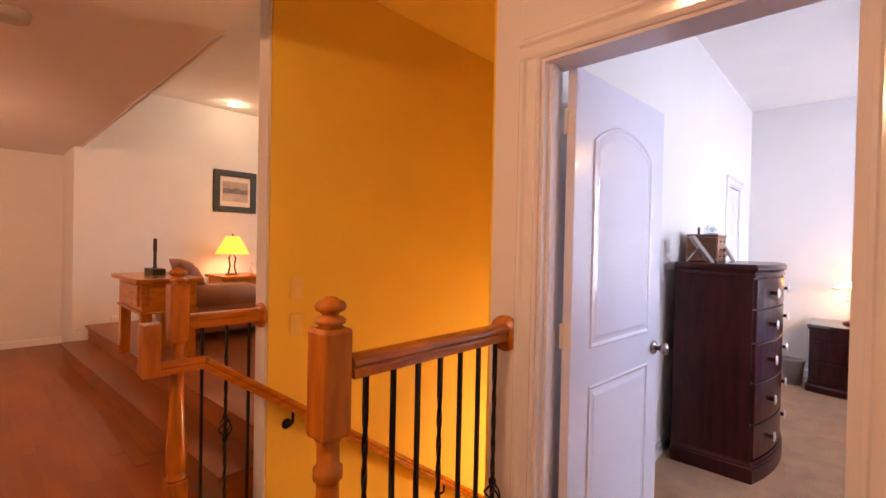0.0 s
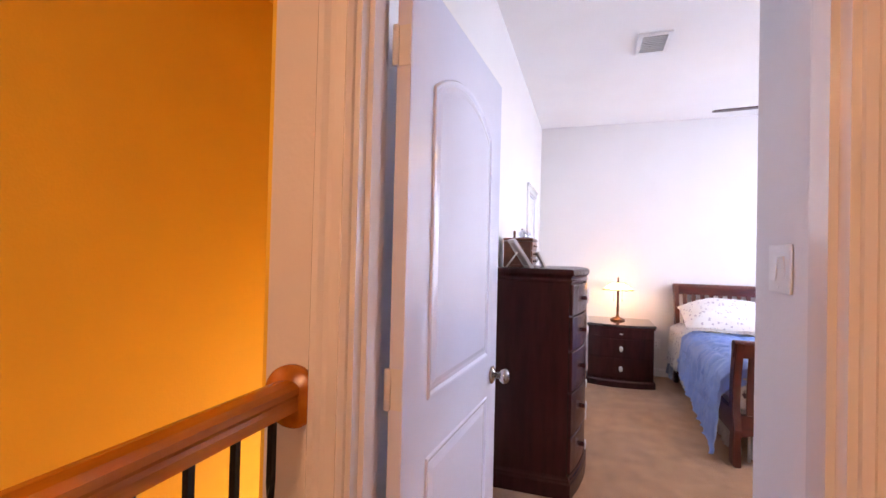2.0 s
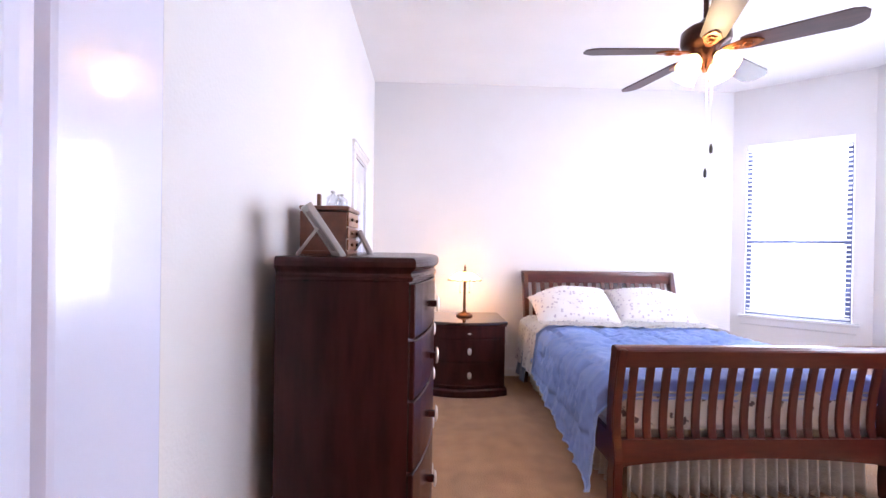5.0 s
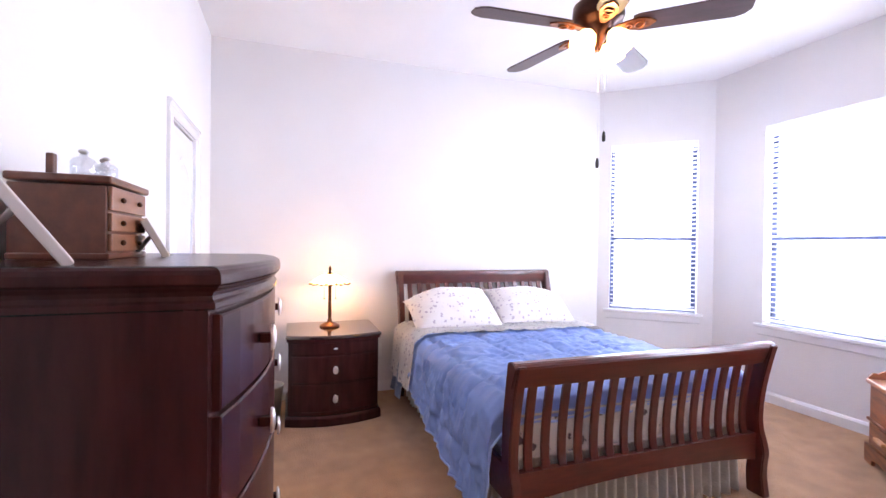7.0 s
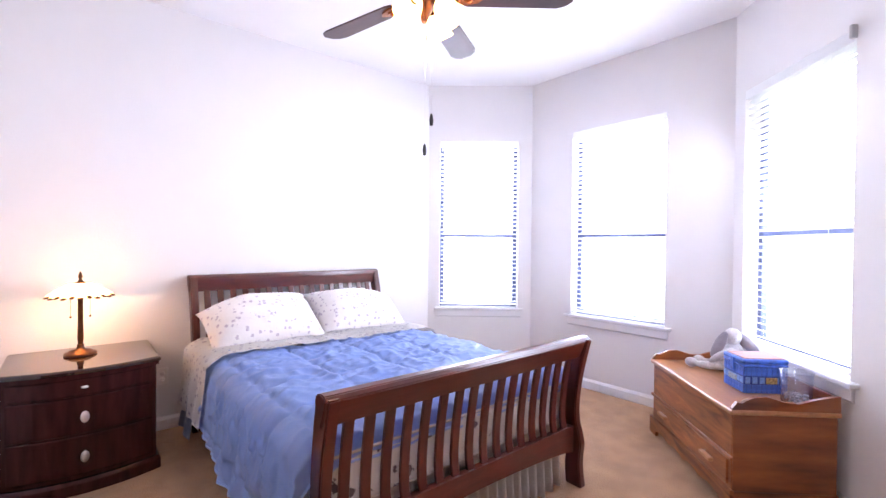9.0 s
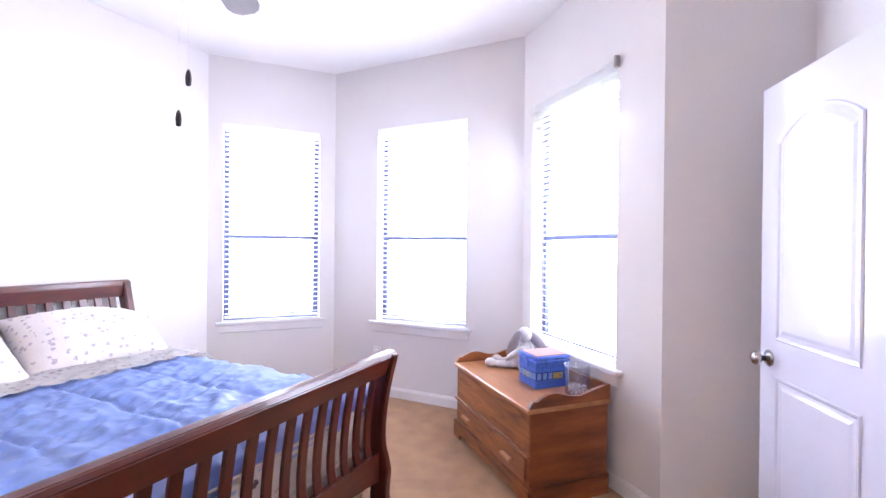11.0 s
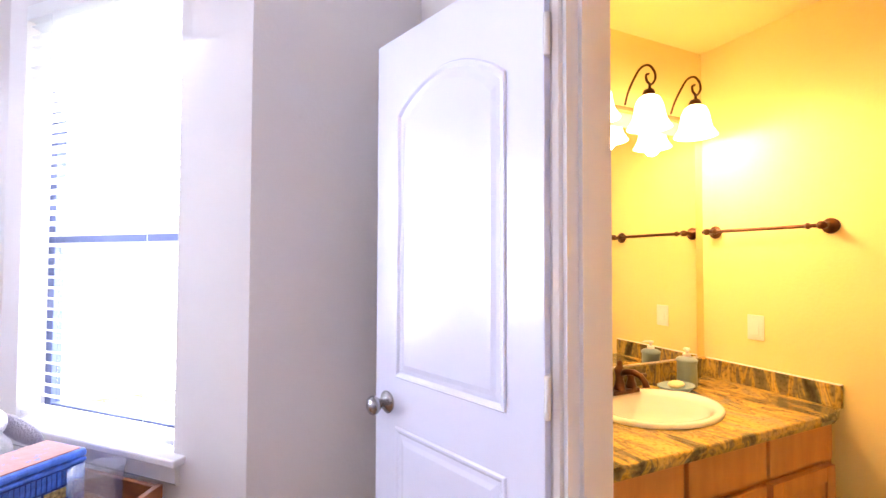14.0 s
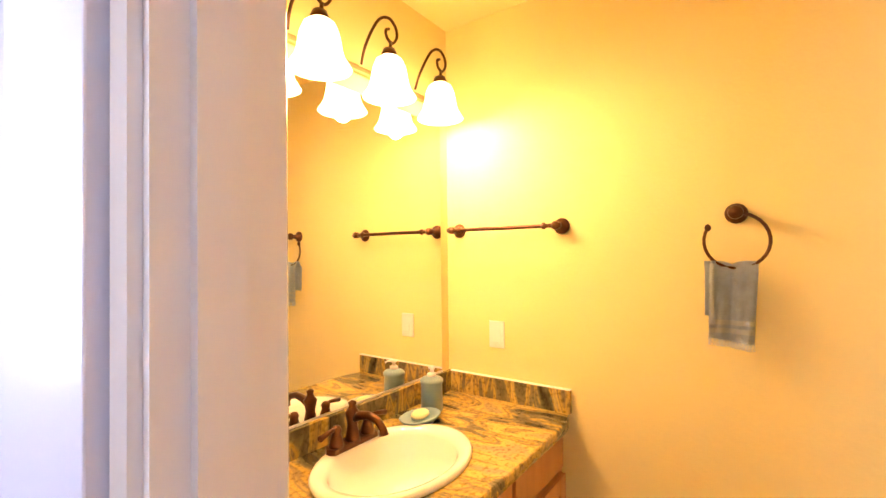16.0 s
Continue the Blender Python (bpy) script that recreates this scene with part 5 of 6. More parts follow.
part("rim", block(-0.101, 0.101, -0.121, 0.121, 0.146, 0.162, 0.006), WICKER, bk)
part("lid", block(-0.102, 0.102, -0.122, 0.122, 0.163, 0.190, 0.010), WICKER, bk)
part("lid_fabric", block(-0.088, 0.088, -0.108, 0.108, 0.189, 0.194, 0.002), spotted("pink_flowered_cloth", (0.40, 0.15, 0.13), (0.10, 0.17, 0.42), 26, 0.46), bk, "flowered fabric lid panel")
cl = part("clasp", block(-0.016, 0.016, 0.121, 0.128, 0.110, 0.185, 0.003), WICKER, bk)
part("clasp_band", block(-0.040, 0.040, 0.119, 0.1235, 0.055, 0.085, 0.001), material("plaid_trim_band", (0.28, 0.33, 0.40), 0.7, 0, 0.5, 80), cl)
part("side_trim", block(-0.1015, -0.098, -0.06, 0.0, 0.055, 0.090, 0.001), material("gold_plaid_trim", (0.40, 0.30, 0.12), 0.7, 0, 0.6, 90), bk)

tub = thing("plastic_jar", on_chest(0.13, -0.40), "clear plastic jar part-filled with silver beads", "jar")
part("jar", lathe([(0.0, 0), (0.064, 0), (0.067, 0.004), (0.072, 0.160), (0.076, 0.164), (0.076, 0.169), (0.070, 0.169), (0.064, 0.006), (0.0, 0.004)], 22), CLEARP, tub)
bm = bmesh.new()
rng = random.Random(7)
for k in range(70):
    a, r = rng.random() * 6.283, 0.050 * math.sqrt(rng.random())
    blob([((r * math.cos(a), r * math.sin(a), 0.010 + rng.random() * 0.045), (0.008, 0.006, 0.005), (rng.random() * 90, rng.random() * 90, 0))], 6, bm)
tagged(part("beads", bm, BEADS, tub, "loose silver beads"), "loose silver beads")

bunny = blob([((0, -0.01, 0.085), (0.056, 0.062, 0.095), (14, 0, 0)), ((0.0, -0.012, 0.212), (0.044, 0.047, 0.048), (0, 0, 0)), ((0.022, 0.026, 0.200), (0.026, 0.024, 0.022), (0, 0, 0)),
              ((0.050, 0.085, 0.026), (0.025, 0.090, 0.023), (0, 0, -10)), ((0.068, 0.170, 0.030), (0.026, 0.036, 0.028), (0, 0, -12)),
              ((-0.030, 0.100, 0.026), (0.025, 0.095, 0.023), (0, 0, 6)), ((-0.040, 0.195, 0.032), (0.025, 0.036, 0.029), (0, 0, 6)),
              ((0.056, 0.045, 0.105), (0.022, 0.078, 0.022), (-38, 0, -8)), ((-0.056, 0.040, 0.100), (0.022, 0.075, 0.022), (-36, 0, 12))], 16)
bn = tagged(new("plush_rabbit", mesh_of("plush_rabbit", bunny, PLUSH)), "pale grey plush rabbit with long darker ears on the chest", "soft toy")
fuse = bn.modifiers.new("fuse", "REMESH")
fuse.mode, fuse.voxel_size, fuse.use_smooth_shade = "VOXEL", 0.006, True
for at, size, lean in (((-0.040, 0.050, 0.160), (0.016, 0.030, 0.090), 24), ((0.010, -0.085, 0.175), (0.016, 0.032, 0.082), -44)):
    part("ear", blob([(at, size, (lean, 0, 0))], 14), PLUSHD, bn, "long darker grey plush ear")
bn.matrix_basis = pose(*on_chest(0.70, -0.385), 0, 0, -80) @ Matrix.Scale(1.10, 4)

# ---- bathroom ----
CT = 0.80
top = thing("vanity_counter", (0, 0, 0), "gold and grey veined granite countertop with backsplash", "countertop")
N = 64
cx, cy, rx, ry = 1.315, -1.885, 0.236, 0.170
X0, X1, Y0, Y1 = BX + 0.002, 1.970, BY + 0.002, -1.595
bm = bmesh.new()
loops = []
for z, e in ((CT, 0.0), (CT - 0.004, -0.004), (CT - 0.020, -0.006), (CT - 0.036, -0.001), (CT - 0.036, 0.0)):
    outer = []
    for k in range(N):
        a = 6.28318 * k / N
        c, s = math.cos(a), math.sin(a)
        t_ = min([(X1 - cx) / c if c > 1e-6 else 9, (X0 - cx) / c if c < -1e-6 else 9, (Y1 - cy - e) / s if s > 1e-6 else 9, (Y0 - cy) / s if s < -1e-6 else 9])
        outer.append(bm.verts.new((cx + t_ * c, cy + t_ * s, z)))
    loops.append(outer)
hole_t = [bm.verts.new((cx + rx * math.cos(6.28318 * k / N), cy + ry * math.sin(6.28318 * k / N), CT)) for k in range(N)]
hole_b = [bm.verts.new((v.co.x, v.co.y, CT - 0.036)) for v in hole_t]
seq = [hole_b, hole_t] + loops + [hole_b]
for a, b in zip(seq, seq[1:]):
    for k in range(N):
        bm.faces.new((a[k], a[(k + 1) % N], b[(k + 1) % N], b[k]))
part("slab", bm, GRANITE, top)
part("backsplash", block(X0, X1, Y0 + 0.0005, Y0 + 0.020, CT + 0.0005, CT + 0.085, 0.003), SPLASH, top)
part("side_splash", block(X0 + 0.0005, X0 + 0.020, Y0 + 0.021, Y1 - 0.012, CT + 0.0005, CT + 0.085, 0.003), SPLASH, top)
part("caulk", block(X0, X0 + 0.020, Y0 + 0.02, Y1 - 0.012, CT + 0.0852, CT + 0.0872), PLASTIC, top)

sink = thing("bathroom_sink", (cx, cy, CT), "white oval porcelain drop-in sink", "sink")
m = Matrix.Diagonal((0.256, 0.192, 1, 1))
part("bowl", lathe([(1.0, 0.001), (1.01, 0.010), (0.985, 0.017), (0.93, 0.018), (0.84, 0.012), (0.80, -0.004), (0.74, -0.060), (0.58, -0.115), (0.30, -0.135), (0.08, -0.138), (0.0, -0.138), (0.0, -0.150), (0.60, -0.130), (0.86, -0.02), (0.88, 0.001)], 56, (0, 0, 0), None, m, False), PORCELAIN, sink)
part("drain", lathe([(0.0, -0.1365), (0.022, -0.1365), (0.022, -0.134), (0.012, -0.133), (0.0, -0.133)], 18), BRONZE, sink)

fc = thing("faucet", (1.33, -2.045, CT + 0.016), "oil-rubbed bronze two-handle faucet on the sink", "faucet")
part("base_plate", prism([(-0.085 + 0.0, -0.022), (0.085, -0.022), (0.098, 0.0), (0.085, 0.022), (-0.085, 0.022), (-0.098, 0.0)], 0.0, 0.016), BRONZE, fc)
part("spout_column", lathe([(0.026, 0.012), (0.020, 0.03), (0.015, 0.06), (0.020, 0.085), (0.022, 0.095), (0.014, 0.105), (0.010, 0.115), (0.013, 0.125), (0.0, 0.132)], 18), BRONZE, fc)
part("spout", tube([(0, 0.005, 0.078), (0, 0.035, 0.092), (0, 0.07, 0.098), (0, 0.105, 0.090), (0, 0.125, 0.070), (0, 0.128, 0.055)], [0.013, 0.013, 0.012, 0.011, 0.011, 0.014], 12), BRONZE, fc)
for s in (-1, 1):
    hd = part("handle", lathe([(0.024, 0.012), (0.020, 0.028), (0.013, 0.052), (0.016, 0.062), (0.010, 0.072), (0.0, 0.075)], 16, (0.062 * s, 0, 0)), BRONZE, fc)
    part("lever", tube([(0.062 * s, 0, 0.064), (0.085 * s, 0.004, 0.066), (0.130 * s, 0.012, 0.060)], [0.006, 0.006, 0.009], 10), BRONZE, hd)

pump = thing("soap_dispenser", (0.93, -2.05, CT), "blue-grey soap pump bottle with a pale top", "soap dispenser")
part("bottle", lathe([(0.0, 0), (0.038, 0), (0.041, 0.004), (0.039, 0.098), (0.043, 0.106), (0.043, 0.114), (0.036, 0.121), (0.016, 0.127), (0.0, 0.127)], 28), TEAL, pump)
part("collar", lathe([(0.016, 0.126), (0.017, 0.136), (0.010, 0.141), (0.0, 0.141)], 16), PLASTIC, pump, "pale pump collar")
part("pump", lathe([(0.006, 0.139), (0.006, 0.153), (0.013, 0.155), (0.012, 0.163), (0.0, 0.164)], 14), PLASTIC, pump, "white pump head")
part("nozzle", tube([(0.0, 0, 0.159), (0.018, 0.018, 0.159), (0.025, 0.025, 0.153)], 0.0045, 8), PLASTIC, pump)
dish = thing("soap_dish", (1.05, -2.01, CT), "blue-grey oval soap dish", "soap dish")
part("dish", lathe([(0.0, 0.002), (0.70, 0.0), (0.82, 0.010), (1.0, 0.024), (0.95, 0.026), (0.75, 0.014), (0.0, 0.012)], 28, (0, 0, 0), None, Matrix.Diagonal((0.088, 0.060, 1, 1))), TEAL, dish)
tagged(new("soap_bar", mesh_of("soap_bar", blob([((1.05, -2.01, CT + 0.028), (0.042, 0.028, 0.015), (0, 0, 8))], 18), SOAP)), "pale yellow bar of soap in the dish", "soap")

mir = thing("mirror", (0, 0, 0), "large frameless wall mirror above the vanity", "mirror")
part("glass", block(0.732, 1.968, BY + 0.001, BY + 0.006, CT + 0.092, 1.93), MIRROR, mir)
part("bottom_channel", block(0.732, 1.968, BY + 0.001, BY + 0.010, CT + 0.086, CT + 0.0915), PEWTER, mir)

van = thing("vanity_cabinet", (0, 0, 0), "honey maple bathroom vanity cabinet with drawers and doors", "cabinet")
part("body", block(X0 + 0.001, X1, BY + 0.003, -1.648, 0.10, 0.635), MAPLE, van)
part("top_rail", block(X0 + 0.001, X1, -1.70, -1.648, 0.636, CT - 0.037), MAPLE, van)
part("toe_kick", block(X0 + 0.001, X1, BY + 0.003, -1.72, 0.0, 0.099), MAPLE, van)


def shaker(name, x0, x1, z0, z1, door):
    t = part(name, block(x0, x1, -1.6475, -1.630, z0, z1, 0.003), MAPLE, van)
    if door:
        bm = bmesh.new()
        for a, b, c, d in ((x0, x0 + 0.055, z0, z1), (x1 - 0.055, x1, z0, z1), (x0 + 0.055, x1 - 0.055, z0, z0 + 0.055), (x0 + 0.055, x1 - 0.055, z1 - 0.055, z1)):
            box(bm, a, b, -1.6295, -1.622, c, d, 0.002)
        part("raised_frame", bm, MAPLE, t)
    return t


for x0, x1 in ((0.705, 1.085), (1.105, 1.485), (1.505, 1.955)):
    shaker("drawer_front", x0, x1, 0.615, 0.745, False)
    if x0 == 1.105:
        shaker("drawer_front", x0, x1, 0.455, 0.595, False)
        shaker("drawer_front", x0, x1, 0.12, 0.435, False)
    else:
        shaker("cabinet_door", x0, x1, 0.12, 0.595, True)

# vanity light
def smooth(points, n=5):
    """A rounder run of points through the given ones."""
    p = [Vector(q) for q in points]
    p = [p[0] * 2 - p[1]] + p + [p[-1] * 2 - p[-2]]
    out = []
    for a, b, c, d in zip(p, p[1:], p[2:], p[3:]):
        for k in range(n):
            u = k / n
            out.append(0.5 * (2 * b + (c - a) * u + (2 * a - 5 * b + 4 * c - d) * u * u + (3 * b - a - 3 * c + d) * u ** 3))
    return out + [p[-2]]


vl = thing("vanity_light", (0, 0, 0), "bronze vanity light with scrolled arms and three lit bell shades", "vanity light")
# bar coloured paler than the arms' bronze, to look lit by the bulbs
part("back_bar", block(0.82, 1.54, BY + 0.001, BY + 0.022, 1.995, 2.020, 0.006), material("lit_bronze_bar", (0.42, 0.21, 0.09), 0.4, 0.5, 0.15, 20), vl)
for x in (0.885, 1.17, 1.455):
    scroll = ((0.040, 0.030, 2.020), (0.053, 0.060, 2.062), (0.050, 0.090, 2.112), (0.028, 0.105, 2.155), (-0.008, 0.112, 2.170), (-0.038, 0.115, 2.150), (-0.044, 0.115, 2.118), (-0.022, 0.115, 2.090), (0.004, 0.115, 2.098), (0.010, 0.115, 2.122), (-0.006, 0.115, 2.132))
    pts = [(x + a, BY + b, c) for a, b, c in scroll]
    arm = part("scroll_arm", tube(smooth(pts), 0.005, 8), BRONZE, vl)
    part("stem", tube([(x - 0.012, BY + 0.115, 2.09), (x - 0.005, BY + 0.12, 2.05)], 0.006, 8), BRONZE, arm)
    sh = part("bell_shade", lathe([(0.026, 2.036), (0.044, 2.022), (0.055, 1.995), (0.061, 1.96), (0.068, 1.93), (0.088, 1.899), (0.084, 1.898), (0.064, 1.93), (0.057, 1.96), (0.051, 1.995), (0.030, 2.02)], 26, (x, BY + 0.12, 0)), SHADEG, vl, "glowing frosted glass bell")
    part("shade_cap", lathe([(0.0, 2.062), (0.020, 2.060), (0.026, 2.045), (0.030, 2.030), (0.024, 2.028)], 16, (x, BY + 0.12, 0)), BRONZE, sh)

# towel bar and ring
bar = thing("towel_bar", (0, 0, 0), "oil-rubbed bronze towel bar on the yellow wall", "towel bar")
for y in (-2.085, -1.635):
    pm = pose(BX + 0.001, y, 1.48, 0, 90, 0)
    p = part("post", lathe([(0.030, 0), (0.030, 0.006), (0.022, 0.012), (0.012, 0.018), (0.010, 0.045), (0.015, 0.055), (0.015, 0.072), (0.0, 0.076)], 18, (0, 0, 0), None, pm), BRONZE, bar)
part("rod", tube([(BX + 0.064, -2.105, 1.48), (BX + 0.064, -2.06, 1.48), (BX + 0.064, -1.68, 1.48), (BX + 0.064, -1.615, 1.48)], 0.008, 12), BRONZE, bar)
for y in (-2.045, -1.68):
    part("collar", lathe([(0.008, -0.008), (0.013, -0.004), (0.013, 0.004), (0.008, 0.008)], 12, (0, 0, 0), None, pose(BX + 0.064, y, 1.48, 90, 0, 0)), BRONZE, bar)
ring = thing("towel_ring", (0, 0, 0), "open bronze towel ring on the yellow wall", "towel ring")
part("post", lathe([(0.030, 0), (0.030, 0.006), (0.020, 0.014), (0.012, 0.020), (0.012, 0.048), (0.020, 0.052), (0.018, 0.066), (0.0, 0.070)], 18, (0, 0, 0), None, pose(BX + 0.001, -1.10, 1.492, 0, 90, 0)), BRONZE, ring)
pts = [(BX + 0.055, -1.10 + 0.080 * math.sin(a), 1.410 + 0.080 * math.cos(a)) for a in [math.radians(d) for d in range(0, 301, 12)]]
part("ring", tube(pts, 0.0048, 10), BRONZE, ring)
part("ring_tip", blob([(pts[-1], (0.009, 0.009, 0.011), (0, 0, 0))], 10), BRONZE, ring)


def towel():
    """A hand towel hung over the ring, in gathered folds, longer in front."""
    t = thing("hand_towel", (0, 0, 0), "blue-grey terry hand towel hung on the ring", "towel")
    def sheet_bm(z_top, z_bot, x_off, grow=0.0, u0=0.0, u1=1.0, shift=0.0):
        bm, rows = bmesh.new(), []
        for i in range(31):
            u = u0 + (u1 - u0) * i / 30
            row = []
            for j in range(25):
                v = j / 24
                sag = 0.010 * math.exp(-((u - 0.52) / 0.16) ** 2) * max(0.0, 1 - (1.352 - z_top) / 0.05)
                z = z_top - sag * (1 - v) + (z_bot - z_top) * v + 0.012 * (0.5 - u) * v * (z_bot < 1.14)
                drop = (1.345 - z) / 0.23
                w = 0.060 - 0.006 * min(1, max(0, drop))
                y = -1.108 + shift - 0.008 * drop + (u - 0.5) * 2 * w
                x = BX + 0.055 + x_off + grow + (0.007 * math.sin(u * 9 + 0.8) + 0.004 * math.sin(u * 21 + 2 * drop)) * (0.6 + 0.4 * v) - (0.02 if x_off > 0 else -0.02) * max(0, 0.12 - max(0, drop)) / 0.12 * 0.8
                row.append(bm.verts.new((x, y, z)))
            rows.append(row)
        for a, b in zip(rows, rows[1:]):
            for j in range(24):
                bm.faces.new((a[j], a[j + 1], b[j + 1], b[j])).smooth = True
        bmesh.ops.solidify(bm, geom=list(bm.faces), thickness=0.006)
        return bm
    part("front_fall", sheet_bm(1.352, 1.122, 0.016), TOWEL, t)
    part("back_fall", sheet_bm(1.352, 1.19, -0.016, 0, 0, 1, -0.012), TOWEL, t)
    part("selvage", sheet_bm(1.345, 1.165, 0.016, 0.003, 0.02, 0.12), TOWELS, t, "pale woven edge")
    for z in (1.176, 1.152):
        part("woven_band", sheet_bm(z + 0.007, z - 0.007, 0.016, 0.0035), TOWELS, t, "pale woven band")
    bm = bmesh.new()
    for k in range(34):
        u = k / 33
        y, z = -1.116 + (u - 0.5) * 0.108, 1.126 + 0.012 * (0.5 - u)
        x = BX + 0.071 + 0.007 * math.sin(u * 9 + 0.8) + 0.004 * math.sin(u * 21 + 2)
        tube([(x, y, z), (x + 0.002, y + 0.001, z - 0.022)], 0.0015, 4, bm)
    part("fringe", bm, TOWEL, t)


towel()
plate("outlet", (BX + 0.001, -1.91, 1.057), 90, 0.068, 0.108, "white outlet plate above the counter", 1)

# ---- living room and hall ----
con = thing("console_table", (0.0, 0.0, 0.343), "rustic honey oak console table by the steps", "table")
part("top", block(0.80, 1.28, 4.38, 5.26, 0.675, 0.712, 0.008), OAK, con)
part("apron", block(0.85, 1.24, 4.44, 5.20, 0.46, 0.672, 0.004), OAK, con)
part("drawer_front", block(0.838, 0.85, 4.52, 5.12, 0.49, 0.65, 0.003), OAK, con)
part("end_panel", block(0.90, 1.19, 4.428, 4.439, 0.49, 0.65, 0.003), OAK, con)
part("lower_moulding", block(0.836, 1.252, 4.425, 5.215, 0.435, 0.459, 0.005), OAK, con)
for x in (0.85, 1.165):
    for y in (4.44, 5.125):
        part("leg", block(x, x + 0.075, y, y + 0.075, 0.0, 0.434, 0.006), OAKV, con)
bxz = 0.343 + 0.7125
stand2 = thing("candle_stand", (1.05, 4.90, bxz), "black stand with two slim dark candlesticks on the console", "candle holder")
part("tray", block(-0.05, 0.05, -0.13, 0.13, 0.0, 0.055, 0.004), BLACK, stand2)
for y in (-0.02, 0.03):
    part("candlestick", lathe([(0.022, 0.055), (0.008, 0.065), (0.006, 0.20), (0.012, 0.21), (0.009, 0.24), (0.009, 0.31), (0.002, 0.318)], 12, (0, y, 0)), BLACK, stand2)

sofa = thing("leather_sofa", (1.85, 5.75, 0.343), "tan brown leather sofa with a rolled arm and loose pillow", "sofa")
part("base", block(-0.45, 0.62, -0.55, 0.60, 0.06, 0.34, 0.05), LEATHER, sofa)
part("back", block(-0.48, -0.22, -0.50, 0.60, 0.10, 0.62, 0.09), LEATHER, sofa)
bm = block(-0.43, 0.30, -0.62, -0.36, 0.08, 0.42, 0.07)
part("arm", bm, LEATHER, sofa)
part("arm_roll", tube([(-0.45, -0.50, 0.41), (-0.36, -0.50, 0.425), (-0.05, -0.50, 0.425), (0.16, -0.50, 0.42), (0.24, -0.50, 0.40), (0.28, -0.50, 0.38)], [0.11, 0.135, 0.14, 0.135, 0.11, 0.05], 20), LEATHER, sofa, "padded rolled arm")
part("seat_cushion", block(-0.22, 0.60, -0.34, 0.58, 0.34, 0.48, 0.05), LEATHER, sofa)
for x in (-0.38, 0.52):
    for y in (-0.50, 0.50):
        part("foot", lathe([(0.03, 0.0), (0.04, 0.06)], 12, (x, y, 0)), BLACK, sofa)
pillow((1.44, 5.36, 1.04), (0.17, 0.13, 0.085), (10, 42, 12), 9.0, LEATHER, "sofa_pillow", "brown leather pillow propped on the sofa", "")

et = thing("end_table", (2.42, 6.60, 0.343), "honey oak end table against the wall", "table")
part("top", block(-0.30, 0.30, -0.30, 0.30, 0.52, 0.555, 0.006), OAK, et)
part("apron", block(-0.26, 0.26, -0.26, 0.26, 0.40, 0.519), OAK, et)
for x in (-0.25, 0.20):
    for y in (-0.25, 0.20):
        part("leg", block(x, x + 0.05, y, y + 0.05, 0.0, 0.399), OAKV, et)
ll = thing("table_lamp", (2.36, 6.58, 0.8985), "wrought iron table lamp with a lit yellow shade", "table lamp")
part("foot", lathe([(0.0, 0), (0.085, 0), (0.085, 0.012), (0.03, 0.02)], 20), BRONZE, ll)
for k in range(4):
    a = 1.5708 * k + 0.5
    part("leg", tube([(0.07 * math.cos(a), 0.07 * math.sin(a), 0.015), (0.035 * math.cos(a), 0.035 * math.sin(a), 0.12), (0.06 * math.cos(a), 0.06 * math.sin(a), 0.22), (0.015 * math.cos(a), 0.015 * math.sin(a), 0.30)], 0.007, 8), BRONZE, ll)
part("shade", lathe([(0.215, 0.28), (0.205, 0.30), (0.085, 0.52), (0.080, 0.52), (0.200, 0.30)], 32, caps=False), LAMPSHADE, ll, "glowing yellow cone shade")
part("finial", lathe([(0.006, 0.50), (0.012, 0.545), (0.0, 0.56)], 10), BRONZE, ll)
fig = tagged(new("glass_figurine", mesh_of("glass_figurine", lathe([(0.0, 0), (0.03, 0), (0.02, 0.03), (0.035, 0.07), (0.012, 0.12), (0.018, 0.15), (0.0, 0.17)], 14, (2.58, 6.48, 0.8985)), BOTTLEG)), "small glass ornament beside the lamp", "ornament")

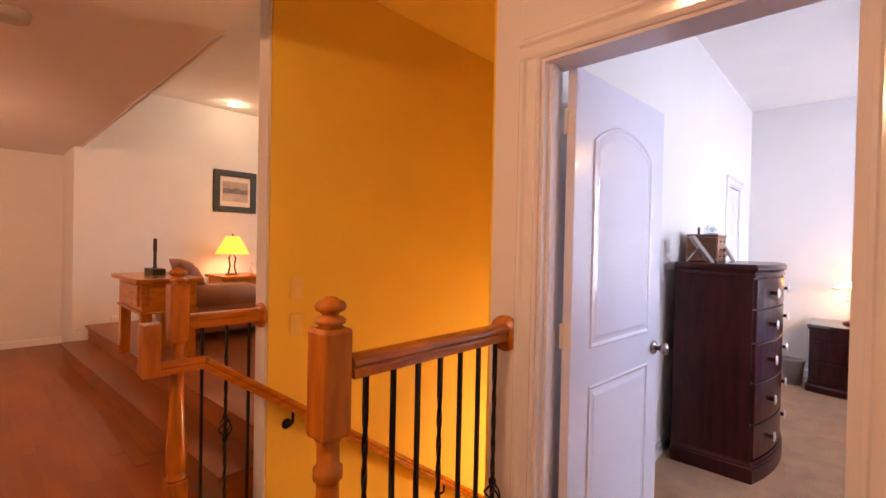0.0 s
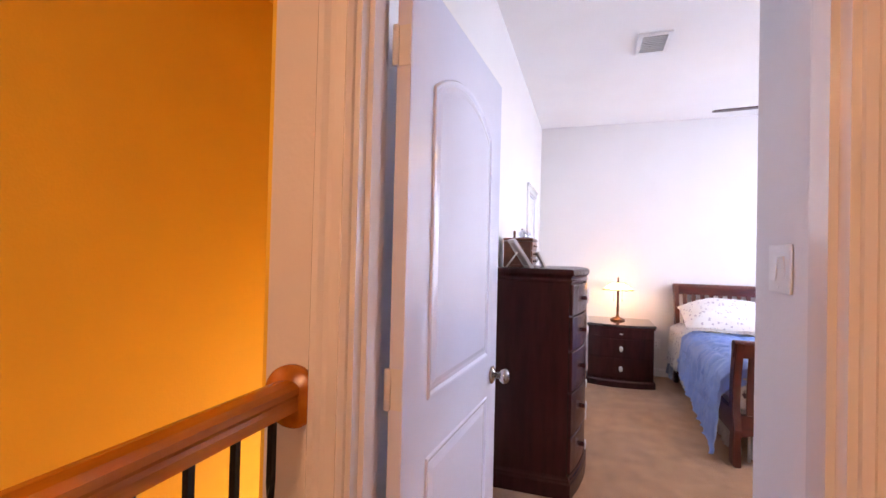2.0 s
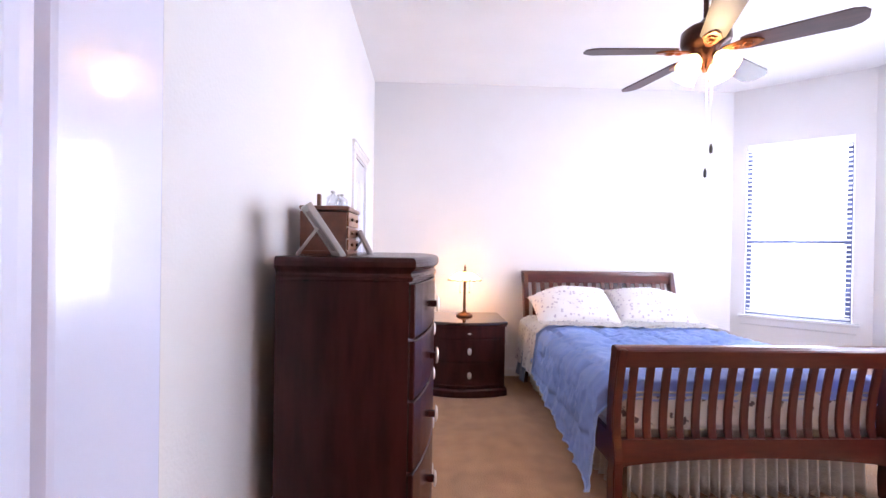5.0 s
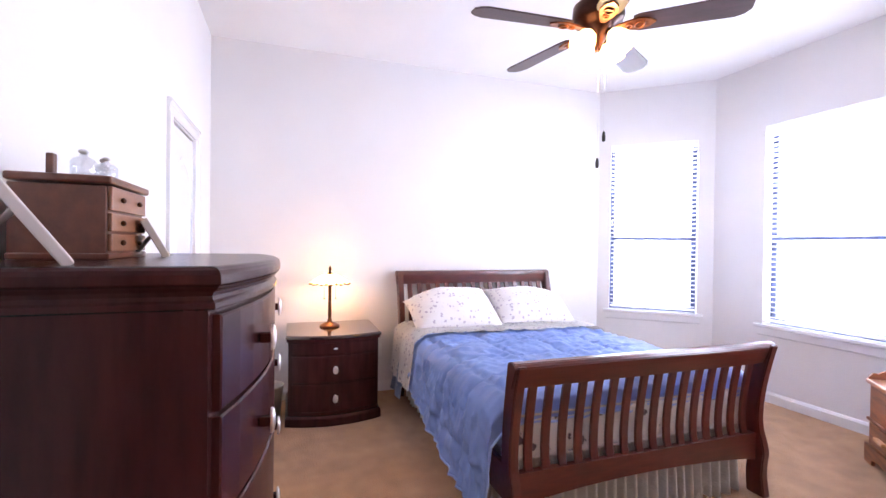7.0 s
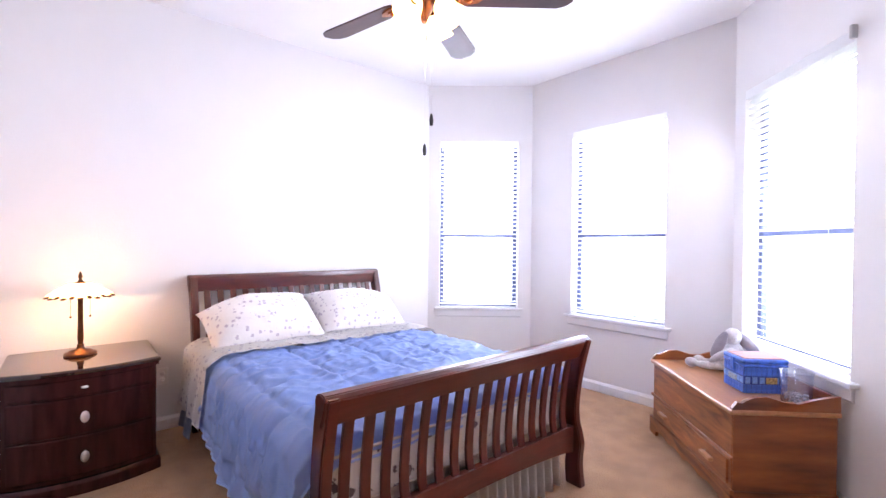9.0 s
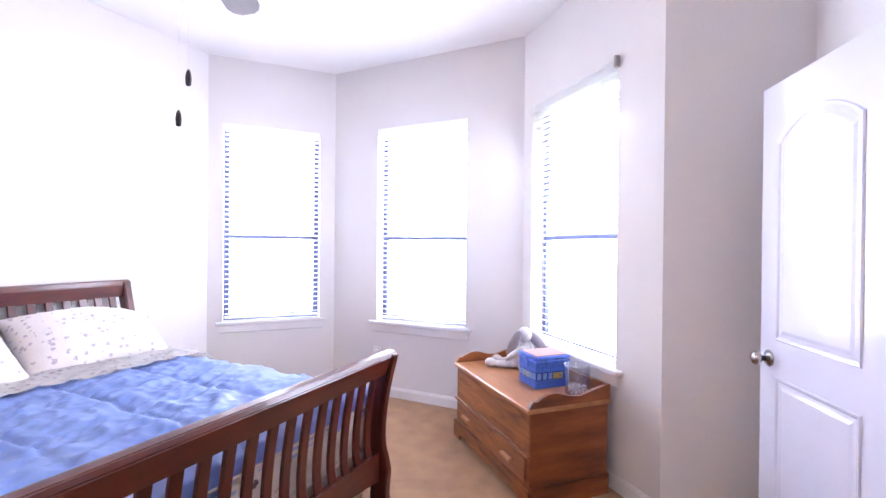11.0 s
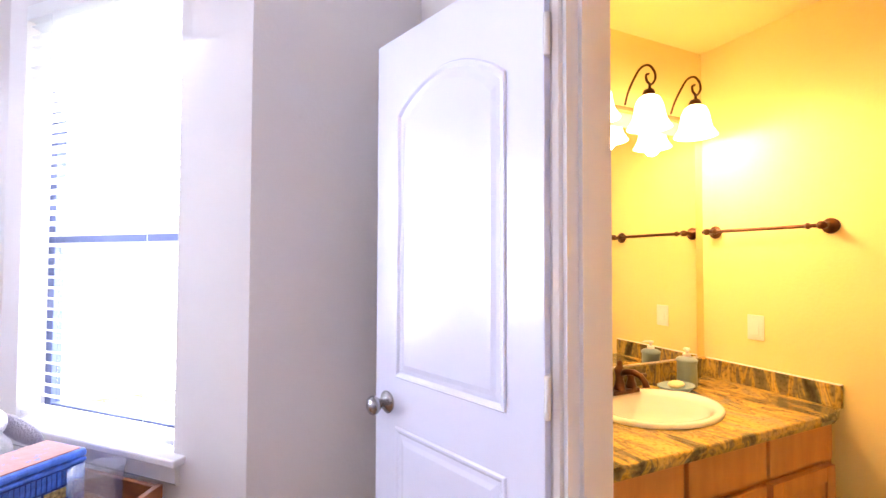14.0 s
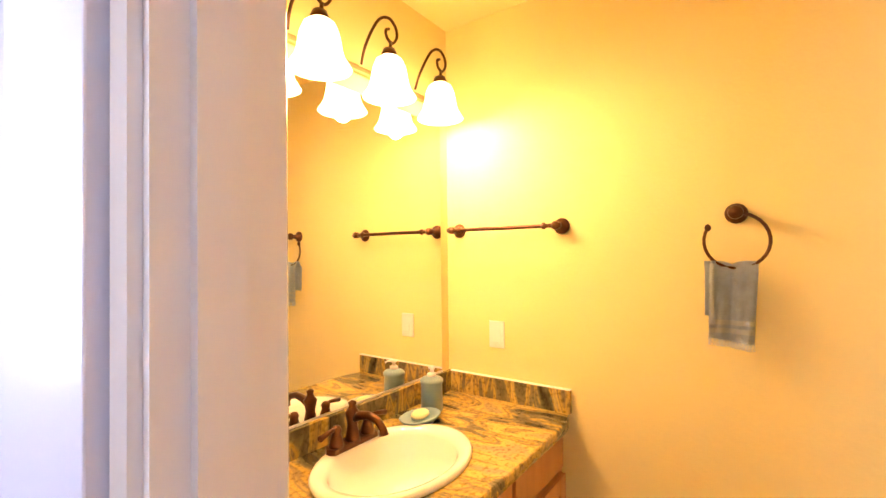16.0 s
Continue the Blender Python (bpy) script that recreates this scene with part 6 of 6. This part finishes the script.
pic = thing("framed_picture", (2.525, 6.95, 2.055), "black framed sepia landscape print on the wall", "picture")
bm = bmesh.new()
w, h = 0.295, 0.295
for x0, x1, z0, z1 in ((-w, -w + 0.085, -h, h), (w - 0.085, w, -h, h), (-w + 0.085, w - 0.085, -h, -h + 0.085), (-w + 0.085, w - 0.085, h - 0.085, h)):
    box(bm, x0, x1, -0.035, -0.002, z0, z1, 0.006)
part("frame", bm, BLACK, pic)
part("mount", block(-w + 0.08, w - 0.08, -0.016, -0.004, -h + 0.08, h - 0.08), PAPER, pic)
part("print", block(-0.175, 0.175, -0.019, -0.0165, -0.14, 0.14), PRINTP, pic)
part("hills", prism([(-0.175, -0.03), (-0.175, 0.03), (-0.12, 0.05), (-0.05, 0.035), (0.02, 0.06), (0.09, 0.03), (0.175, 0.045), (0.175, -0.03)], -0.0205, -0.0195, "y"), material("dusky_hills", (0.16, 0.12, 0.12), 0.7, 0, 0.3, 20), pic)

can = thing("recessed_light", (2.37, 6.63, 3.2), "lit recessed ceiling downlight", "downlight")
part("trim_ring", lathe([(0.066, -0.002), (0.088, -0.002), (0.088, -0.010), (0.066, -0.012)], 28, caps=False), PLASTIC, can)
part("lens", lathe([(0.0, -0.004), (0.065, -0.004), (0.065, -0.007), (0.0, -0.007)], 28), CANGLOW, can)
sd = thing("smoke_detector", (0.069, 3.268, HC), "round grey smoke detector on the hall ceiling", "smoke detector")
part("housing", lathe([(0.0, -0.042), (0.055, -0.042), (0.068, -0.034), (0.072, -0.006), (0.075, -0.001)], 28), BIN, sd)
# unseen fixture, added to hold the warm hall bulb
dome = thing("hall_ceiling_light", (-0.7, 1.2, HC), "flush hall ceiling light with a lit glass dome, added out of view", "ceiling light")
part("pan", lathe([(0.17, -0.001), (0.17, -0.02), (0.15, -0.025)], 30), BRONZE, dome)
part("dome", lathe([(0.15, -0.022), (0.14, -0.06), (0.10, -0.09), (0.04, -0.105), (0.0, -0.107)], 30), SHADEG, dome, "glowing glass dome")
# added downlight copies, out of view, to go with the living room fill bulbs
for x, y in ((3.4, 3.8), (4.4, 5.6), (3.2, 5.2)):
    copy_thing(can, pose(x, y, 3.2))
# second unseen dome, added to brighten the far end of the hall
copy_thing(dome, pose(-0.9, 5.4, HC))
hd = structure("door_4", block(-0.82, -0.02, 7.82, 7.845, 0.0, 2.03, 0.003), DOOR, "closed white door at the end of the hall", "door")
